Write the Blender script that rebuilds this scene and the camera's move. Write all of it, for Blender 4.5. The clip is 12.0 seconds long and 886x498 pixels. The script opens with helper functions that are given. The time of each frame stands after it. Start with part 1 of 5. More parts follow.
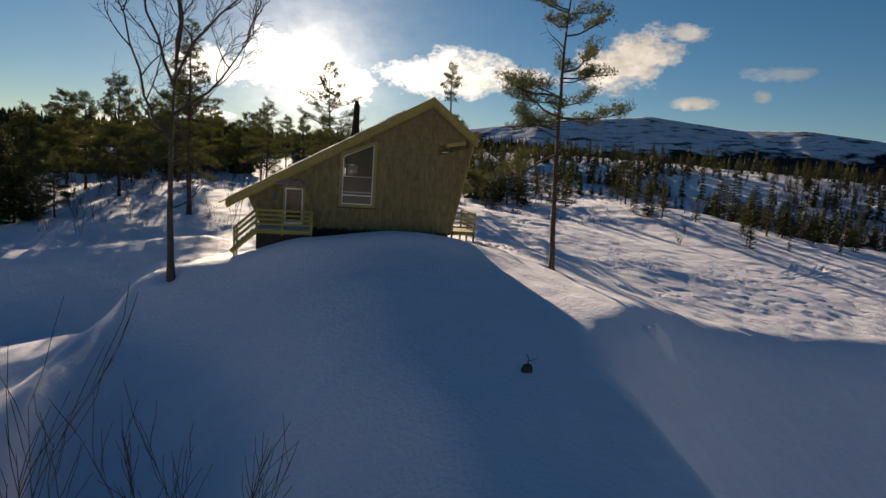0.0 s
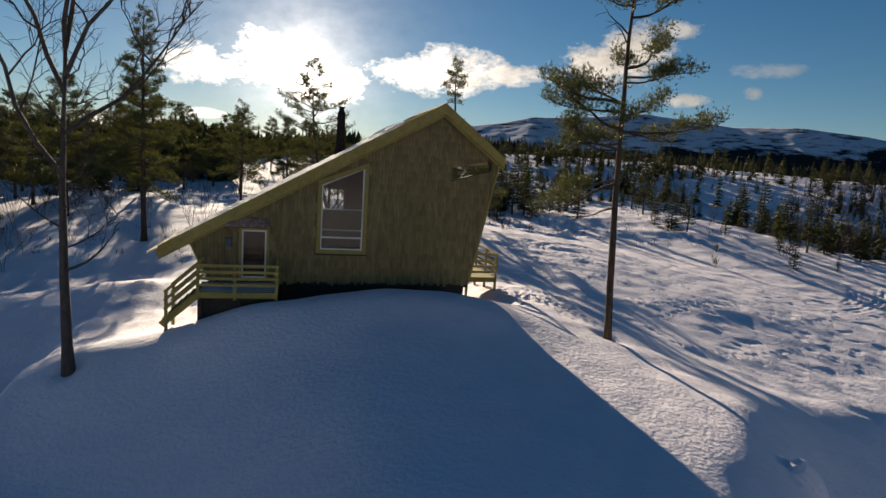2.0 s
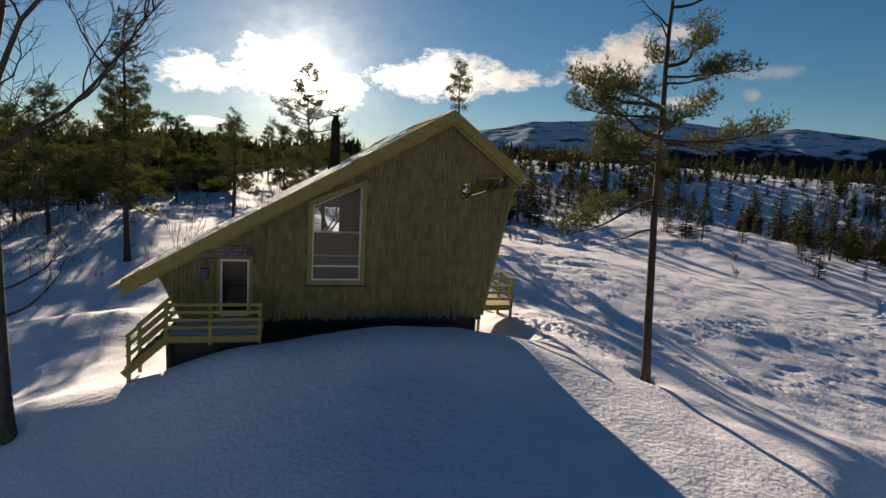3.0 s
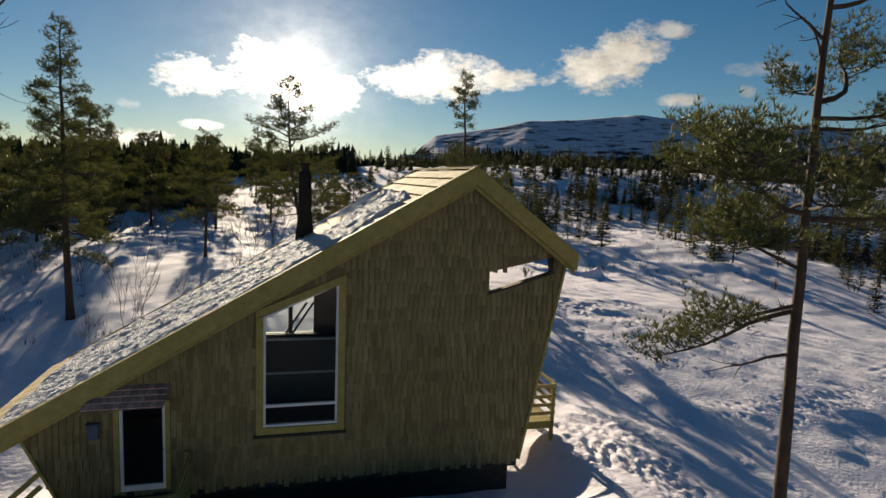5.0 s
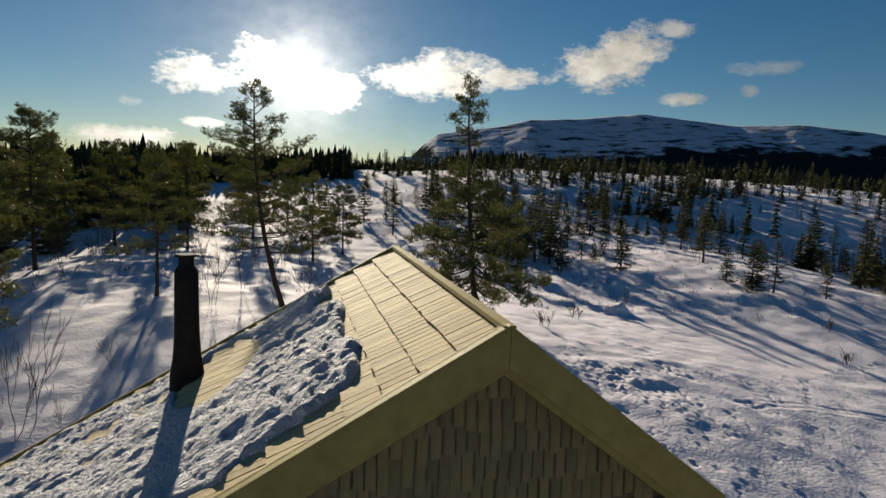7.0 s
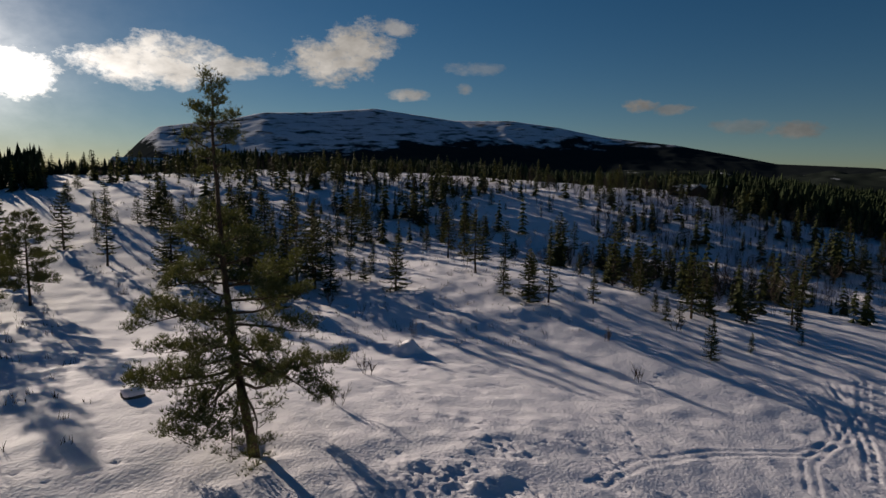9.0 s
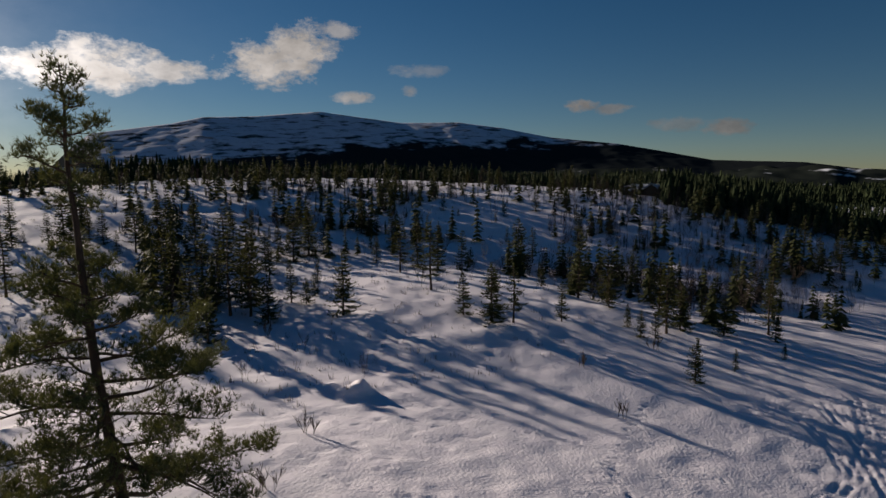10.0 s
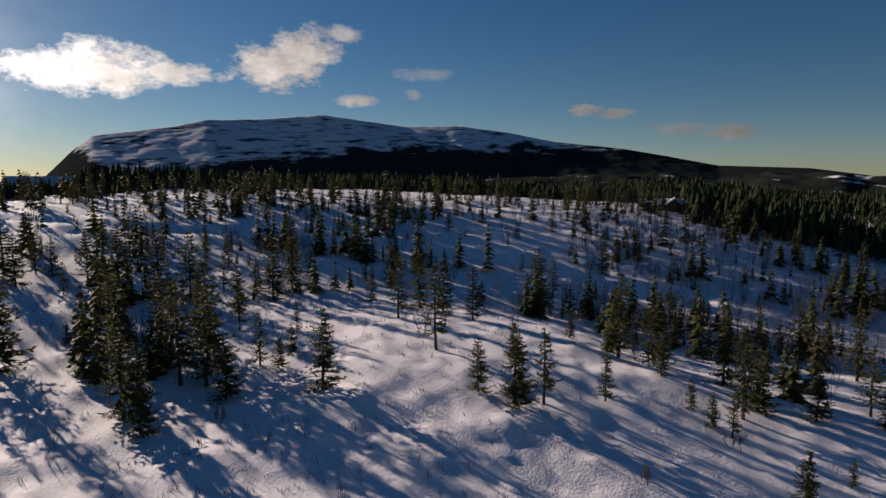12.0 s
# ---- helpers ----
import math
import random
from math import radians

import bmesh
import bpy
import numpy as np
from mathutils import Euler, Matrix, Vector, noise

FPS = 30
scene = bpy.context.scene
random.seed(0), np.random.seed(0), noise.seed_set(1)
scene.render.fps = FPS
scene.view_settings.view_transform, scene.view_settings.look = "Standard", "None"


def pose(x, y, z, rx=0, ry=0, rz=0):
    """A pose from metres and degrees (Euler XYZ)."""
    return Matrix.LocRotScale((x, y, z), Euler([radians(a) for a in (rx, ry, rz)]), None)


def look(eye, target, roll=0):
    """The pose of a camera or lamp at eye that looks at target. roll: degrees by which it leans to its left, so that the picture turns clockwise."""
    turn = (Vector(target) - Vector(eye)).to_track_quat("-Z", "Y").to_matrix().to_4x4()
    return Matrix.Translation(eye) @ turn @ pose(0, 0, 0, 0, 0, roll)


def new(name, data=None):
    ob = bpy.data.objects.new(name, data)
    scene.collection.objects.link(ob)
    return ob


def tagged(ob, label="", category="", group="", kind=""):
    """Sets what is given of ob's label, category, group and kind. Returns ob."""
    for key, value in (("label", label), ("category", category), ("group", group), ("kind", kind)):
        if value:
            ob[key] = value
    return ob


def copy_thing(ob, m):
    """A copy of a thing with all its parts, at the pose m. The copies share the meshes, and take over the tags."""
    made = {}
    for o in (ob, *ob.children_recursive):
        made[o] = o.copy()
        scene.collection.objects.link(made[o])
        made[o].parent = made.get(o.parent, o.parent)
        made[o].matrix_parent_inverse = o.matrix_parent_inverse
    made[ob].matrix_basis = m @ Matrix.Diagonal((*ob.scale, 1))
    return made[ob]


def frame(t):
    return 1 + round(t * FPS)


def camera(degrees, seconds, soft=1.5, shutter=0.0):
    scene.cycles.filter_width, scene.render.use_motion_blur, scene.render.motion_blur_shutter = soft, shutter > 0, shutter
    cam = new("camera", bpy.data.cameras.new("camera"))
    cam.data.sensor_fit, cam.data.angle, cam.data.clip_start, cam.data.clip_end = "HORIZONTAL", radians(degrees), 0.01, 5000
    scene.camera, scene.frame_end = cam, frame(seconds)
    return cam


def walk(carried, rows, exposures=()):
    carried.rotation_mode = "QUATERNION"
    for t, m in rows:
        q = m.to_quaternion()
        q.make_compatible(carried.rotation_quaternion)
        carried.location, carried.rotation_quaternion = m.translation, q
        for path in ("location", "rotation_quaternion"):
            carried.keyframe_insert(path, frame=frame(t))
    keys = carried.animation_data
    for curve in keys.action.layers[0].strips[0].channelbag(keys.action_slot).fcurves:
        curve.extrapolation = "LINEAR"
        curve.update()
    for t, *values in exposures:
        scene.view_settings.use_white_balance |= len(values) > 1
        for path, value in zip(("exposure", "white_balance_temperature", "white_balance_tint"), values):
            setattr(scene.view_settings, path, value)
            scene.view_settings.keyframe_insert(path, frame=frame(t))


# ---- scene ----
# camera: seconds, x, y, z, heading, pitch, lean to the right
cam = camera(73.0, 12.0)
PATH = [
    (0.0, -6.834, -7.140, 3.237, -14.09, -6.98, -3.92),
    (0.5, -6.543, -4.611, 3.434, -14.52, -7.14, -4.00),
    (1.0, -6.223, -2.409, 3.770, -14.38, -7.12, -3.91),
    (1.5, -5.865, -0.636, 4.185, -14.12, -7.20, -3.76),
    (2.0, -5.753, 1.395, 4.578, -14.76, -7.15, -3.65),
    (2.5, -5.537, 3.041, 4.694, -14.64, -6.67, -3.08),
    (4.5, -4.460, 9.444, 6.513, -14.84, -6.70, -2.48),
    (5.0, -4.066, 11.449, 6.942, -14.80, -6.63, -2.15),
    (5.5, -3.620, 13.378, 7.325, -14.34, -6.73, -2.30),
    (6.0, -3.199, 15.413, 7.777, -13.55, -6.73, -2.64),
    (6.5, -2.687, 17.315, 8.251, -13.44, -7.05, -2.80),
    (6.7, -2.418, 17.937, 8.349, -13.61, -6.79, -2.43),
    (8.3, -1.041, 24.761, 9.890, -29.92, -7.41, -3.90),
    (8.5, -1.032, 25.594, 9.880, -33.39, -6.81, -2.70),
    (9.0, 0.077, 27.929, 10.388, -38.90, -6.75, -0.84),
    (9.5, 1.865, 30.212, 10.554, -42.49, -6.54, 0.21),
    (10.0, 3.505, 32.395, 10.979, -43.71, -6.57, 0.45),
    (10.5, 4.936, 34.558, 11.422, -44.17, -6.46, 0.20),
    (11.0, 6.672, 36.571, 11.973, -44.20, -6.43, 0.18),
    (11.5, 8.699, 38.725, 12.516, -43.88, -6.36, 0.13),
    (12.0, 11.119, 40.934, 13.051, -43.46, -6.24, 0.14),
]
EXPOSURES = [(0.0, 0.30, 7900, 12), (2.5, 0.28, 7500, 11), (4.5, 0.26, 7600, 9), (6.5, 0.06, 7350, 7), (8.3, -0.32, 6950, 8), (9.0, -0.55, 6950, 11), (10.5, -0.40, 6850, 15), (12.0, -0.08, 7100, 17)]
walk(cam, [(t, pose(x, y, z, 90 + pitch, 0, yaw) @ pose(0, 0, 0, 0, 0, -lean)) for t, x, y, z, yaw, pitch, lean in PATH], EXPOSURES)

# ---- light ----
SUN_AZ, SUN_EL = -4.5, 15.0
world = bpy.data.worlds.new("sky")
scene.world = world
world.use_nodes = True
wn, wl = world.node_tree.nodes, world.node_tree.links
wn.clear()


def wmath(op, a, b=None, clamp=False):
    n = wn.new("ShaderNodeMath")
    n.operation, n.use_clamp = op, clamp
    for k, v in enumerate((a, b)):
        if v is None:
            continue
        if isinstance(v, (int, float)):
            n.inputs[k].default_value = v
        else:
            wl.new(v, n.inputs[k])
    return n.outputs[0]


sky = wn.new("ShaderNodeTexSky")
sky.sky_type, sky.sun_disc = "NISHITA", False
sky.sun_elevation, sky.sun_rotation = radians(SUN_EL), radians(SUN_AZ)
sky.altitude, sky.air_density, sky.dust_density, sky.ozone_density = 600, 0.9, 0.08, 3.0
coord = wn.new("ShaderNodeTexCoord")
split = wn.new("ShaderNodeSeparateXYZ")
wl.new(coord.outputs["Generated"], split.inputs[0])
az = wmath("MULTIPLY", wmath("ARCTAN2", split.outputs[0], split.outputs[1]), 57.2958)
el = wmath("MULTIPLY", wmath("ARCSINE", split.outputs[2]), 57.2958)
plane = wn.new("ShaderNodeCombineXYZ")
wl.new(az, plane.inputs[0])
wl.new(wmath("MULTIPLY", el, 1.6), plane.inputs[1])


def wnoise(scale, detail, rough):
    n = wn.new("ShaderNodeTexNoise")
    n.inputs["Scale"].default_value, n.inputs["Detail"].default_value, n.inputs["Roughness"].default_value = scale, detail, rough
    wl.new(plane.outputs[0], n.inputs["Vector"])
    return n.outputs["Fac"]


puff = wmath("SUBTRACT", wmath("ADD", wmath("MULTIPLY", wnoise(0.3, 10, 0.62), 0.62), wmath("MULTIPLY", wnoise(1.1, 10, 0.7), 0.38)), 0.5)
big = wmath("SUBTRACT", wnoise(0.12, 3, 0.5), 0.5)
# clouds: heading, height, half width, half height, thickness
CLOUDS = [
    (-8.3, 8.0, 3.4, 2.0, 1.0), (-1.5, 9.2, 4.8, 2.9, 1.0), (2.5, 7.6, 5.2, 2.2, 1.0), (10.5, 8.6, 4.5, 1.6, 1.0),
    (14.3, 9.3, 5.4, 2.3, 1.0), (20.2, 9.3, 3.8, 1.1, 0.9), (28.2, 10.3, 4.6, 2.1, 1.0), (31.0, 12.2, 3.6, 2.0, 1.0), (34.2, 13.4, 2.2, 0.9, 0.7),
    (35.4, 7.6, 2.1, 0.65, 0.8), (40.7, 8.2, 0.9, 0.6, 0.6), (41.7, 10.0, 3.0, 0.7, 0.35), (-13.4, 2.5, 4.2, 0.9, 0.9),
    (-12.8, 5.3, 1.0, 0.5, 0.3), (-7.0, 4.0, 2.0, 0.45, 0.7), (56.5, 6.7, 1.8, 0.7, 0.9), (59.5, 6.2, 2.0, 0.5, 0.7), (65.0, 4.7, 3.4, 0.7, 0.5), (69.0, 4.3, 2.4, 0.8, 0.8),
]
cover = None
for a0, e0, hw, hh, thick in CLOUDS:
    u = wmath("DIVIDE", wmath("SUBTRACT", az, a0), hw)
    v = wmath("DIVIDE", wmath("SUBTRACT", el, e0), hh)
    r2 = wmath("ADD", wmath("MULTIPLY", u, u), wmath("MULTIPLY", v, v))
    m = wmath("ADD", wmath("SUBTRACT", 1.0, r2), wmath("ADD", wmath("MULTIPLY", puff, 5.0), wmath("MULTIPLY", big, 1.2)))
    m = wmath("MULTIPLY", wmath("MULTIPLY", m, 1.15, True), thick)
    cover = m if cover is None else wmath("MAXIMUM", cover, m)
# light scattered forwards through the cloud round the sun
du = wmath("SUBTRACT", az, 1.0)
dv = wmath("SUBTRACT", el, 8.6)
d2 = wmath("ADD", wmath("MULTIPLY", du, du), wmath("MULTIPLY", dv, dv))
near = wmath("DIVIDE", 1.0, wmath("ADD", 1.0, wmath("DIVIDE", d2, 22.0)))
body_grey = wmath("ADD", 0.3, wmath("MULTIPLY", wnoise(0.42, 7, 0.6), 1.1))
wide = wmath("DIVIDE", 1.0, wmath("ADD", 1.0, wmath("DIVIDE", d2, 900.0)))
cover = wmath("MULTIPLY", wmath("MAXIMUM", cover, wmath("MULTIPLY", near, 0.3)), wmath("GREATER_THAN", el, 0.2))
bright = wmath("MULTIPLY", body_grey, wmath("ADD", wmath("ADD", 0.08, wmath("MULTIPLY", wide, 0.95)), wmath("MULTIPLY", near, 4.0)))
tone = wn.new("ShaderNodeCombineColor")
wl.new(bright, tone.inputs[0])
wl.new(wmath("MULTIPLY", bright, 0.97), tone.inputs[1])
wl.new(wmath("MULTIPLY", bright, 0.94), tone.inputs[2])
SKY_STRENGTH = 0.055
back_sky, back_cloud, mixed, out = wn.new("ShaderNodeBackground"), wn.new("ShaderNodeBackground"), wn.new("ShaderNodeMixShader"), wn.new("ShaderNodeOutputWorld")
back_sky.inputs[1].default_value = SKY_STRENGTH
deep = wn.new("ShaderNodeHueSaturation")
deep.inputs["Saturation"].default_value = 1.27
wl.new(sky.outputs[0], deep.inputs["Color"])
wl.new(deep.outputs[0], back_sky.inputs[0])
wl.new(tone.outputs[0], back_cloud.inputs[0])
back_cloud.inputs[1].default_value = 1.0
wl.new(cover, mixed.inputs[0])
wl.new(back_sky.outputs[0], mixed.inputs[1])
wl.new(back_cloud.outputs[0], mixed.inputs[2])
wl.new(mixed.outputs[0], out.inputs[0])

sun = new("sun", bpy.data.lights.new("sun", "SUN"))
sun.data.energy, sun.data.angle, sun.data.color = 7.4, radians(0.6), (1.0, 0.915, 0.78)
a, e = radians(SUN_AZ), radians(SUN_EL)
sun.matrix_world = look((0, 0, 60), (-math.sin(a) * math.cos(e), -math.cos(a) * math.cos(e), 60 - math.sin(e)))


# ---- materials ----
def material(name, colours, scale=3.0, rough=0.7, bump=0.3, bump_scale=20.0, stretch=(1, 1, 1), per_piece=0.0, per_island=0.0, distance=0.02, metal=0.0, big_scale=0.4, big=0.35, gloss=0.3):
    """A surface of two colours, mixed by grain and by larger stains, with relief; pieces may differ in brightness."""
    m = bpy.data.materials.new(name)
    m.use_nodes = True
    n, l = m.node_tree.nodes, m.node_tree.links
    bsdf = n["Principled BSDF"]
    bsdf.inputs["Specular IOR Level"].default_value = gloss
    bsdf.inputs["Roughness"].default_value, bsdf.inputs["Metallic"].default_value = rough, metal
    tc, mp = n.new("ShaderNodeTexCoord"), n.new("ShaderNodeMapping")
    mp.inputs["Scale"].default_value = stretch
    l.new(tc.outputs["Object"], mp.inputs[0])
    grain, stain, ramp, mix = n.new("ShaderNodeTexNoise"), n.new("ShaderNodeTexNoise"), n.new("ShaderNodeValToRGB"), n.new("ShaderNodeMath")
    grain.inputs["Scale"].default_value, grain.inputs["Detail"].default_value = scale, 6
    stain.inputs["Scale"].default_value, stain.inputs["Detail"].default_value = big_scale, 3
    l.new(mp.outputs[0], grain.inputs["Vector"])
    l.new(mp.outputs[0], stain.inputs["Vector"])
    mix.operation = "MULTIPLY_ADD"
    l.new(stain.outputs["Fac"], mix.inputs[0])
    mix.inputs[1].default_value = big
    add = n.new("ShaderNodeMath")
    add.operation = "MULTIPLY_ADD"
    l.new(grain.outputs["Fac"], add.inputs[0])
    add.inputs[1].default_value, add.inputs[2].default_value = 1 - big, 0
    l.new(add.outputs[0], mix.inputs[2])
    ramp.color_ramp.elements[0].position, ramp.color_ramp.elements[1].position = 0.3, 0.7
    ramp.color_ramp.elements[0].color, ramp.color_ramp.elements[1].color = (*colours[0], 1), (*colours[1], 1)
    l.new(mix.outputs[0], ramp.inputs[0])
    colour = ramp.outputs[0]
    if per_piece or per_island:
        if per_piece:
            src = n.new("ShaderNodeObjectInfo").outputs["Random"]
        else:
            src = n.new("ShaderNodeNewGeometry").outputs["Random Per Island"]
        scale_v, hsv = n.new("ShaderNodeMapRange"), n.new("ShaderNodeHueSaturation")
        amount = per_piece or per_island
        scale_v.inputs[3].default_value, scale_v.inputs[4].default_value = 1 - amount, 1 + amount
        l.new(src, scale_v.inputs[0])
        l.new(scale_v.outputs[0], hsv.inputs["Value"])
        l.new(colour, hsv.inputs["Color"])
        colour = hsv.outputs[0]
    l.new(colour, bsdf.inputs["Base Color"])
    if bump:
        b, fine = n.new("ShaderNodeBump"), n.new("ShaderNodeTexNoise")
        fine.inputs["Scale"].default_value, fine.inputs["Detail"].default_value = bump_scale, 5
        l.new(mp.outputs[0], fine.inputs["Vector"])
        l.new(fine.outputs["Fac"], b.inputs["Height"])
        b.inputs["Strength"].default_value, b.inputs["Distance"].default_value = bump, distance
        l.new(b.outputs[0], bsdf.inputs["Normal"])
    return m


SNOW = material("snow", ((0.75, 0.695, 0.775), (0.82, 0.775, 0.825)), 1.2, 0.85, 0.4, 1.8, distance=0.08, gloss=0.3)
sn, sl = SNOW.node_tree.nodes, SNOW.node_tree.links
crust, crust_bump = sn.new("ShaderNodeTexNoise"), sn.new("ShaderNodeBump")
crust.inputs["Scale"].default_value, crust.inputs["Detail"].default_value = 7.0, 6
sl.new(sn["Texture Coordinate"].outputs["Object"], crust.inputs["Vector"])
sl.new(crust.outputs["Fac"], crust_bump.inputs["Height"])
crust_bump.inputs["Strength"].default_value, crust_bump.inputs["Distance"].default_value = 0.75, 0.05
sl.new(sn["Bump"].outputs[0], crust_bump.inputs["Normal"])
sl.new(crust_bump.outputs[0], sn["Principled BSDF"].inputs["Normal"])
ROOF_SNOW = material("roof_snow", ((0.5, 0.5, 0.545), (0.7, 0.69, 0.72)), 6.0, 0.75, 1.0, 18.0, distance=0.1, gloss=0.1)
SHINGLE = material("weathering_pine_shingle", ((0.138, 0.105, 0.046), (0.247, 0.194, 0.09)), 10.0, 0.8, 0.5, 60.0, (1, 1, 0.12), per_piece=0.17)
SHINGLE_REST = material("weathering_pine_shingles", ((0.138, 0.105, 0.046), (0.247, 0.194, 0.09)), 10.0, 0.8, 0.5, 60.0, (1, 1, 0.12), per_island=0.17)
# a darker copy of the shingle colour, with the shade of the gaps put in
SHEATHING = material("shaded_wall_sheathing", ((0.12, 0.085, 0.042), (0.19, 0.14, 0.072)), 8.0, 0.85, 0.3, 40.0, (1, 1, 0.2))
BOARD = material("fresh_pine_board", ((0.235, 0.18, 0.05), (0.36, 0.287, 0.092)), 6.0, 0.7, 0.3, 50.0, (1, 1, 1))
ROOF_PLANK = material("roof_plank", ((0.42, 0.32, 0.17), (0.60, 0.48, 0.28)), 8.0, 0.8, 0.4, 40.0, (0.3, 1, 1), per_piece=0.16)
DARK_WOOD = material("tarred_wood", ((0.025, 0.02, 0.017), (0.06, 0.048, 0.04)), 6.0, 0.8, 0.3, 30.0)
CHIMNEY = material("blackened_chimney_steel", ((0.012, 0.011, 0.011), (0.03, 0.027, 0.025)), 5.0, 0.85, 0.2, 30.0, gloss=0.06)
WHITE = material("white_window_paint", ((0.62, 0.62, 0.60), (0.74, 0.74, 0.72)), 8.0, 0.5, 0.05, 30.0)
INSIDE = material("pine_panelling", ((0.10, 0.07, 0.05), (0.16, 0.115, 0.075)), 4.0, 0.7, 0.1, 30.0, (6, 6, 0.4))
PINE_BARK = material("pine_bark", ((0.035, 0.024, 0.018), (0.10, 0.062, 0.04)), 9.0, 0.9, 0.8, 14.0, (1, 1, 0.3))
BIRCH_BARK = material("birch_bark", ((0.035, 0.028, 0.025), (0.11, 0.092, 0.08)), 7.0, 0.85, 0.5, 14.0, (1, 1, 0.5))
TWIG = material("bare_twigs", ((0.05, 0.032, 0.026), (0.10, 0.065, 0.05)), 5.0, 0.9, 0)
PINE_NEEDLE = material("pine_needles", ((0.034, 0.048, 0.016), (0.08, 0.097, 0.03)), 1.2, 0.55, 0, per_island=0.35)
SPRUCE_NEEDLE = material("spruce_needles", ((0.03, 0.037, 0.014), (0.072, 0.076, 0.026)), 1.5, 0.75, 0, per_island=0.3, gloss=0.15)
FAR_NEEDLE = material("far_conifers", ((0.016, 0.024, 0.012), (0.036, 0.045, 0.02)), 0.05, 0.9, 0, per_island=0.35, gloss=0.05)
BOX_BLUE = material("dull_blue_paint", ((0.05, 0.065, 0.10), (0.08, 0.10, 0.15)), 6.0, 0.5, 0.1, 30.0)
ROCK = material("dark_rock", ((0.05, 0.047, 0.045), (0.14, 0.13, 0.12)), 4.0, 0.85, 0.6, 9.0)

# light shining through the needles
for needle, glow in ((PINE_NEEDLE, (0.15, 0.15, 0.035, 1)), (SPRUCE_NEEDLE, (0.10, 0.10, 0.03, 1))):
    nn, nl = needle.node_tree.nodes, needle.node_tree.links
    thin, both = nn.new("ShaderNodeBsdfTranslucent"), nn.new("ShaderNodeMixShader")
    thin.inputs[0].default_value = glow
    both.inputs[0].default_value = 0.2
    nl.new(nn["Principled BSDF"].outputs[0], both.inputs[1])
    nl.new(thin.outputs[0], both.inputs[2])
    nl.new(both.outputs[0], nn["Material Output"].inputs[0])

GLASS = bpy.data.materials.new("window_glass")
GLASS.use_nodes = True
gn, gl = GLASS.node_tree.nodes, GLASS.node_tree.links
gn.clear()
g_out, g_mix, g_clear, g_gloss, g_fres = gn.new("ShaderNodeOutputMaterial"), gn.new("ShaderNodeMixShader"), gn.new("ShaderNodeBsdfTransparent"), gn.new("ShaderNodeBsdfGlossy"), gn.new("ShaderNodeFresnel")
g_gloss.inputs["Roughness"].default_value = 0.02
g_fres.inputs["IOR"].default_value = 1.3
g_clear.inputs[0].default_value = (0.86, 0.9, 0.9, 1)
gl.new(g_fres.outputs[0], g_mix.inputs[0])
gl.new(g_clear.outputs[0], g_mix.inputs[1])
gl.new(g_gloss.outputs[0], g_mix.inputs[2])
gl.new(g_mix.outputs[0], g_out.inputs[0])


# ---- mesh building ----
class Shape:
    """Collects vertices and faces of one mesh."""

    def __init__(self):
        self.v, self.f = [], []

    def add(self, verts, faces):
        k = len(self.v)
        self.v.extend(verts)
        self.f.extend([tuple(i + k for i in f) for f in faces])

    def tube(self, points, radii, sides=6, cap=True):
        pts = [Vector(p) for p in points]
        k = len(self.v)
        for i, p in enumerate(pts):
            d = (pts[min(i + 1, len(pts) - 1)] - pts[max(i - 1, 0)]).normalized()
            side = d.cross(Vector((0.31, 0.95, 0.07))).normalized()
            up = side.cross(d)
            for s in range(sides):
                ang = 2 * math.pi * s / sides
                self.v.append(tuple(p + (side * math.cos(ang) + up * math.sin(ang)) * radii[i]))
        for i in range(len(pts) - 1):
            for s in range(sides):
                a, b = k + i * sides + s, k + i * sides + (s + 1) % sides
                self.f.append((a, b, b + sides, a + sides))
        if cap:
            self.f.append(tuple(k + s for s in reversed(range(sides))))
            self.f.append(tuple(k + (len(pts) - 1) * sides + s for s in range(sides)))

    def hexa(self, p):
        """Eight corners: four below, four above, each going round."""
        self.add([tuple(q) for q in p], [(3, 2, 1, 0), (4, 5, 6, 7), (0, 1, 5, 4), (1, 2, 6, 5), (2, 3, 7, 6), (3, 0, 4, 7)])

    def box(self, x0, x1, y0, y1, z0, z1):
        self.hexa([(x0, y0, z0), (x1, y0, z0), (x1, y1, z0), (x0, y1, z0), (x0, y0, z1), (x1, y0, z1), (x1, y1, z1), (x0, y1, z1)])

    def bar(self, a, b, w, h):
        """A squared timber from a to b."""
        a, b = Vector(a), Vector(b)
        d = (b - a).normalized()
        side = d.cross(Vector((0, 0, 1)))
        side = side.normalized() if side.length > 1e-3 else Vector((1, 0, 0))
        up = side.cross(d).normalized()
        p = [q + side * (sx * w / 2) + up * (sz * h / 2) for q in (a, b) for sx, sz in ((-1, -1), (1, -1), (1, 1), (-1, 1))]
        self.hexa(p)

    def mesh(self, name, mat, smooth=False):
        me = bpy.data.meshes.new(name)
        me.from_pydata(self.v, [], self.f)
        me.materials.append(mat)
        if smooth:
            me.polygons.foreach_set("use_smooth", [True] * len(me.polygons))
        me.update()
        return me


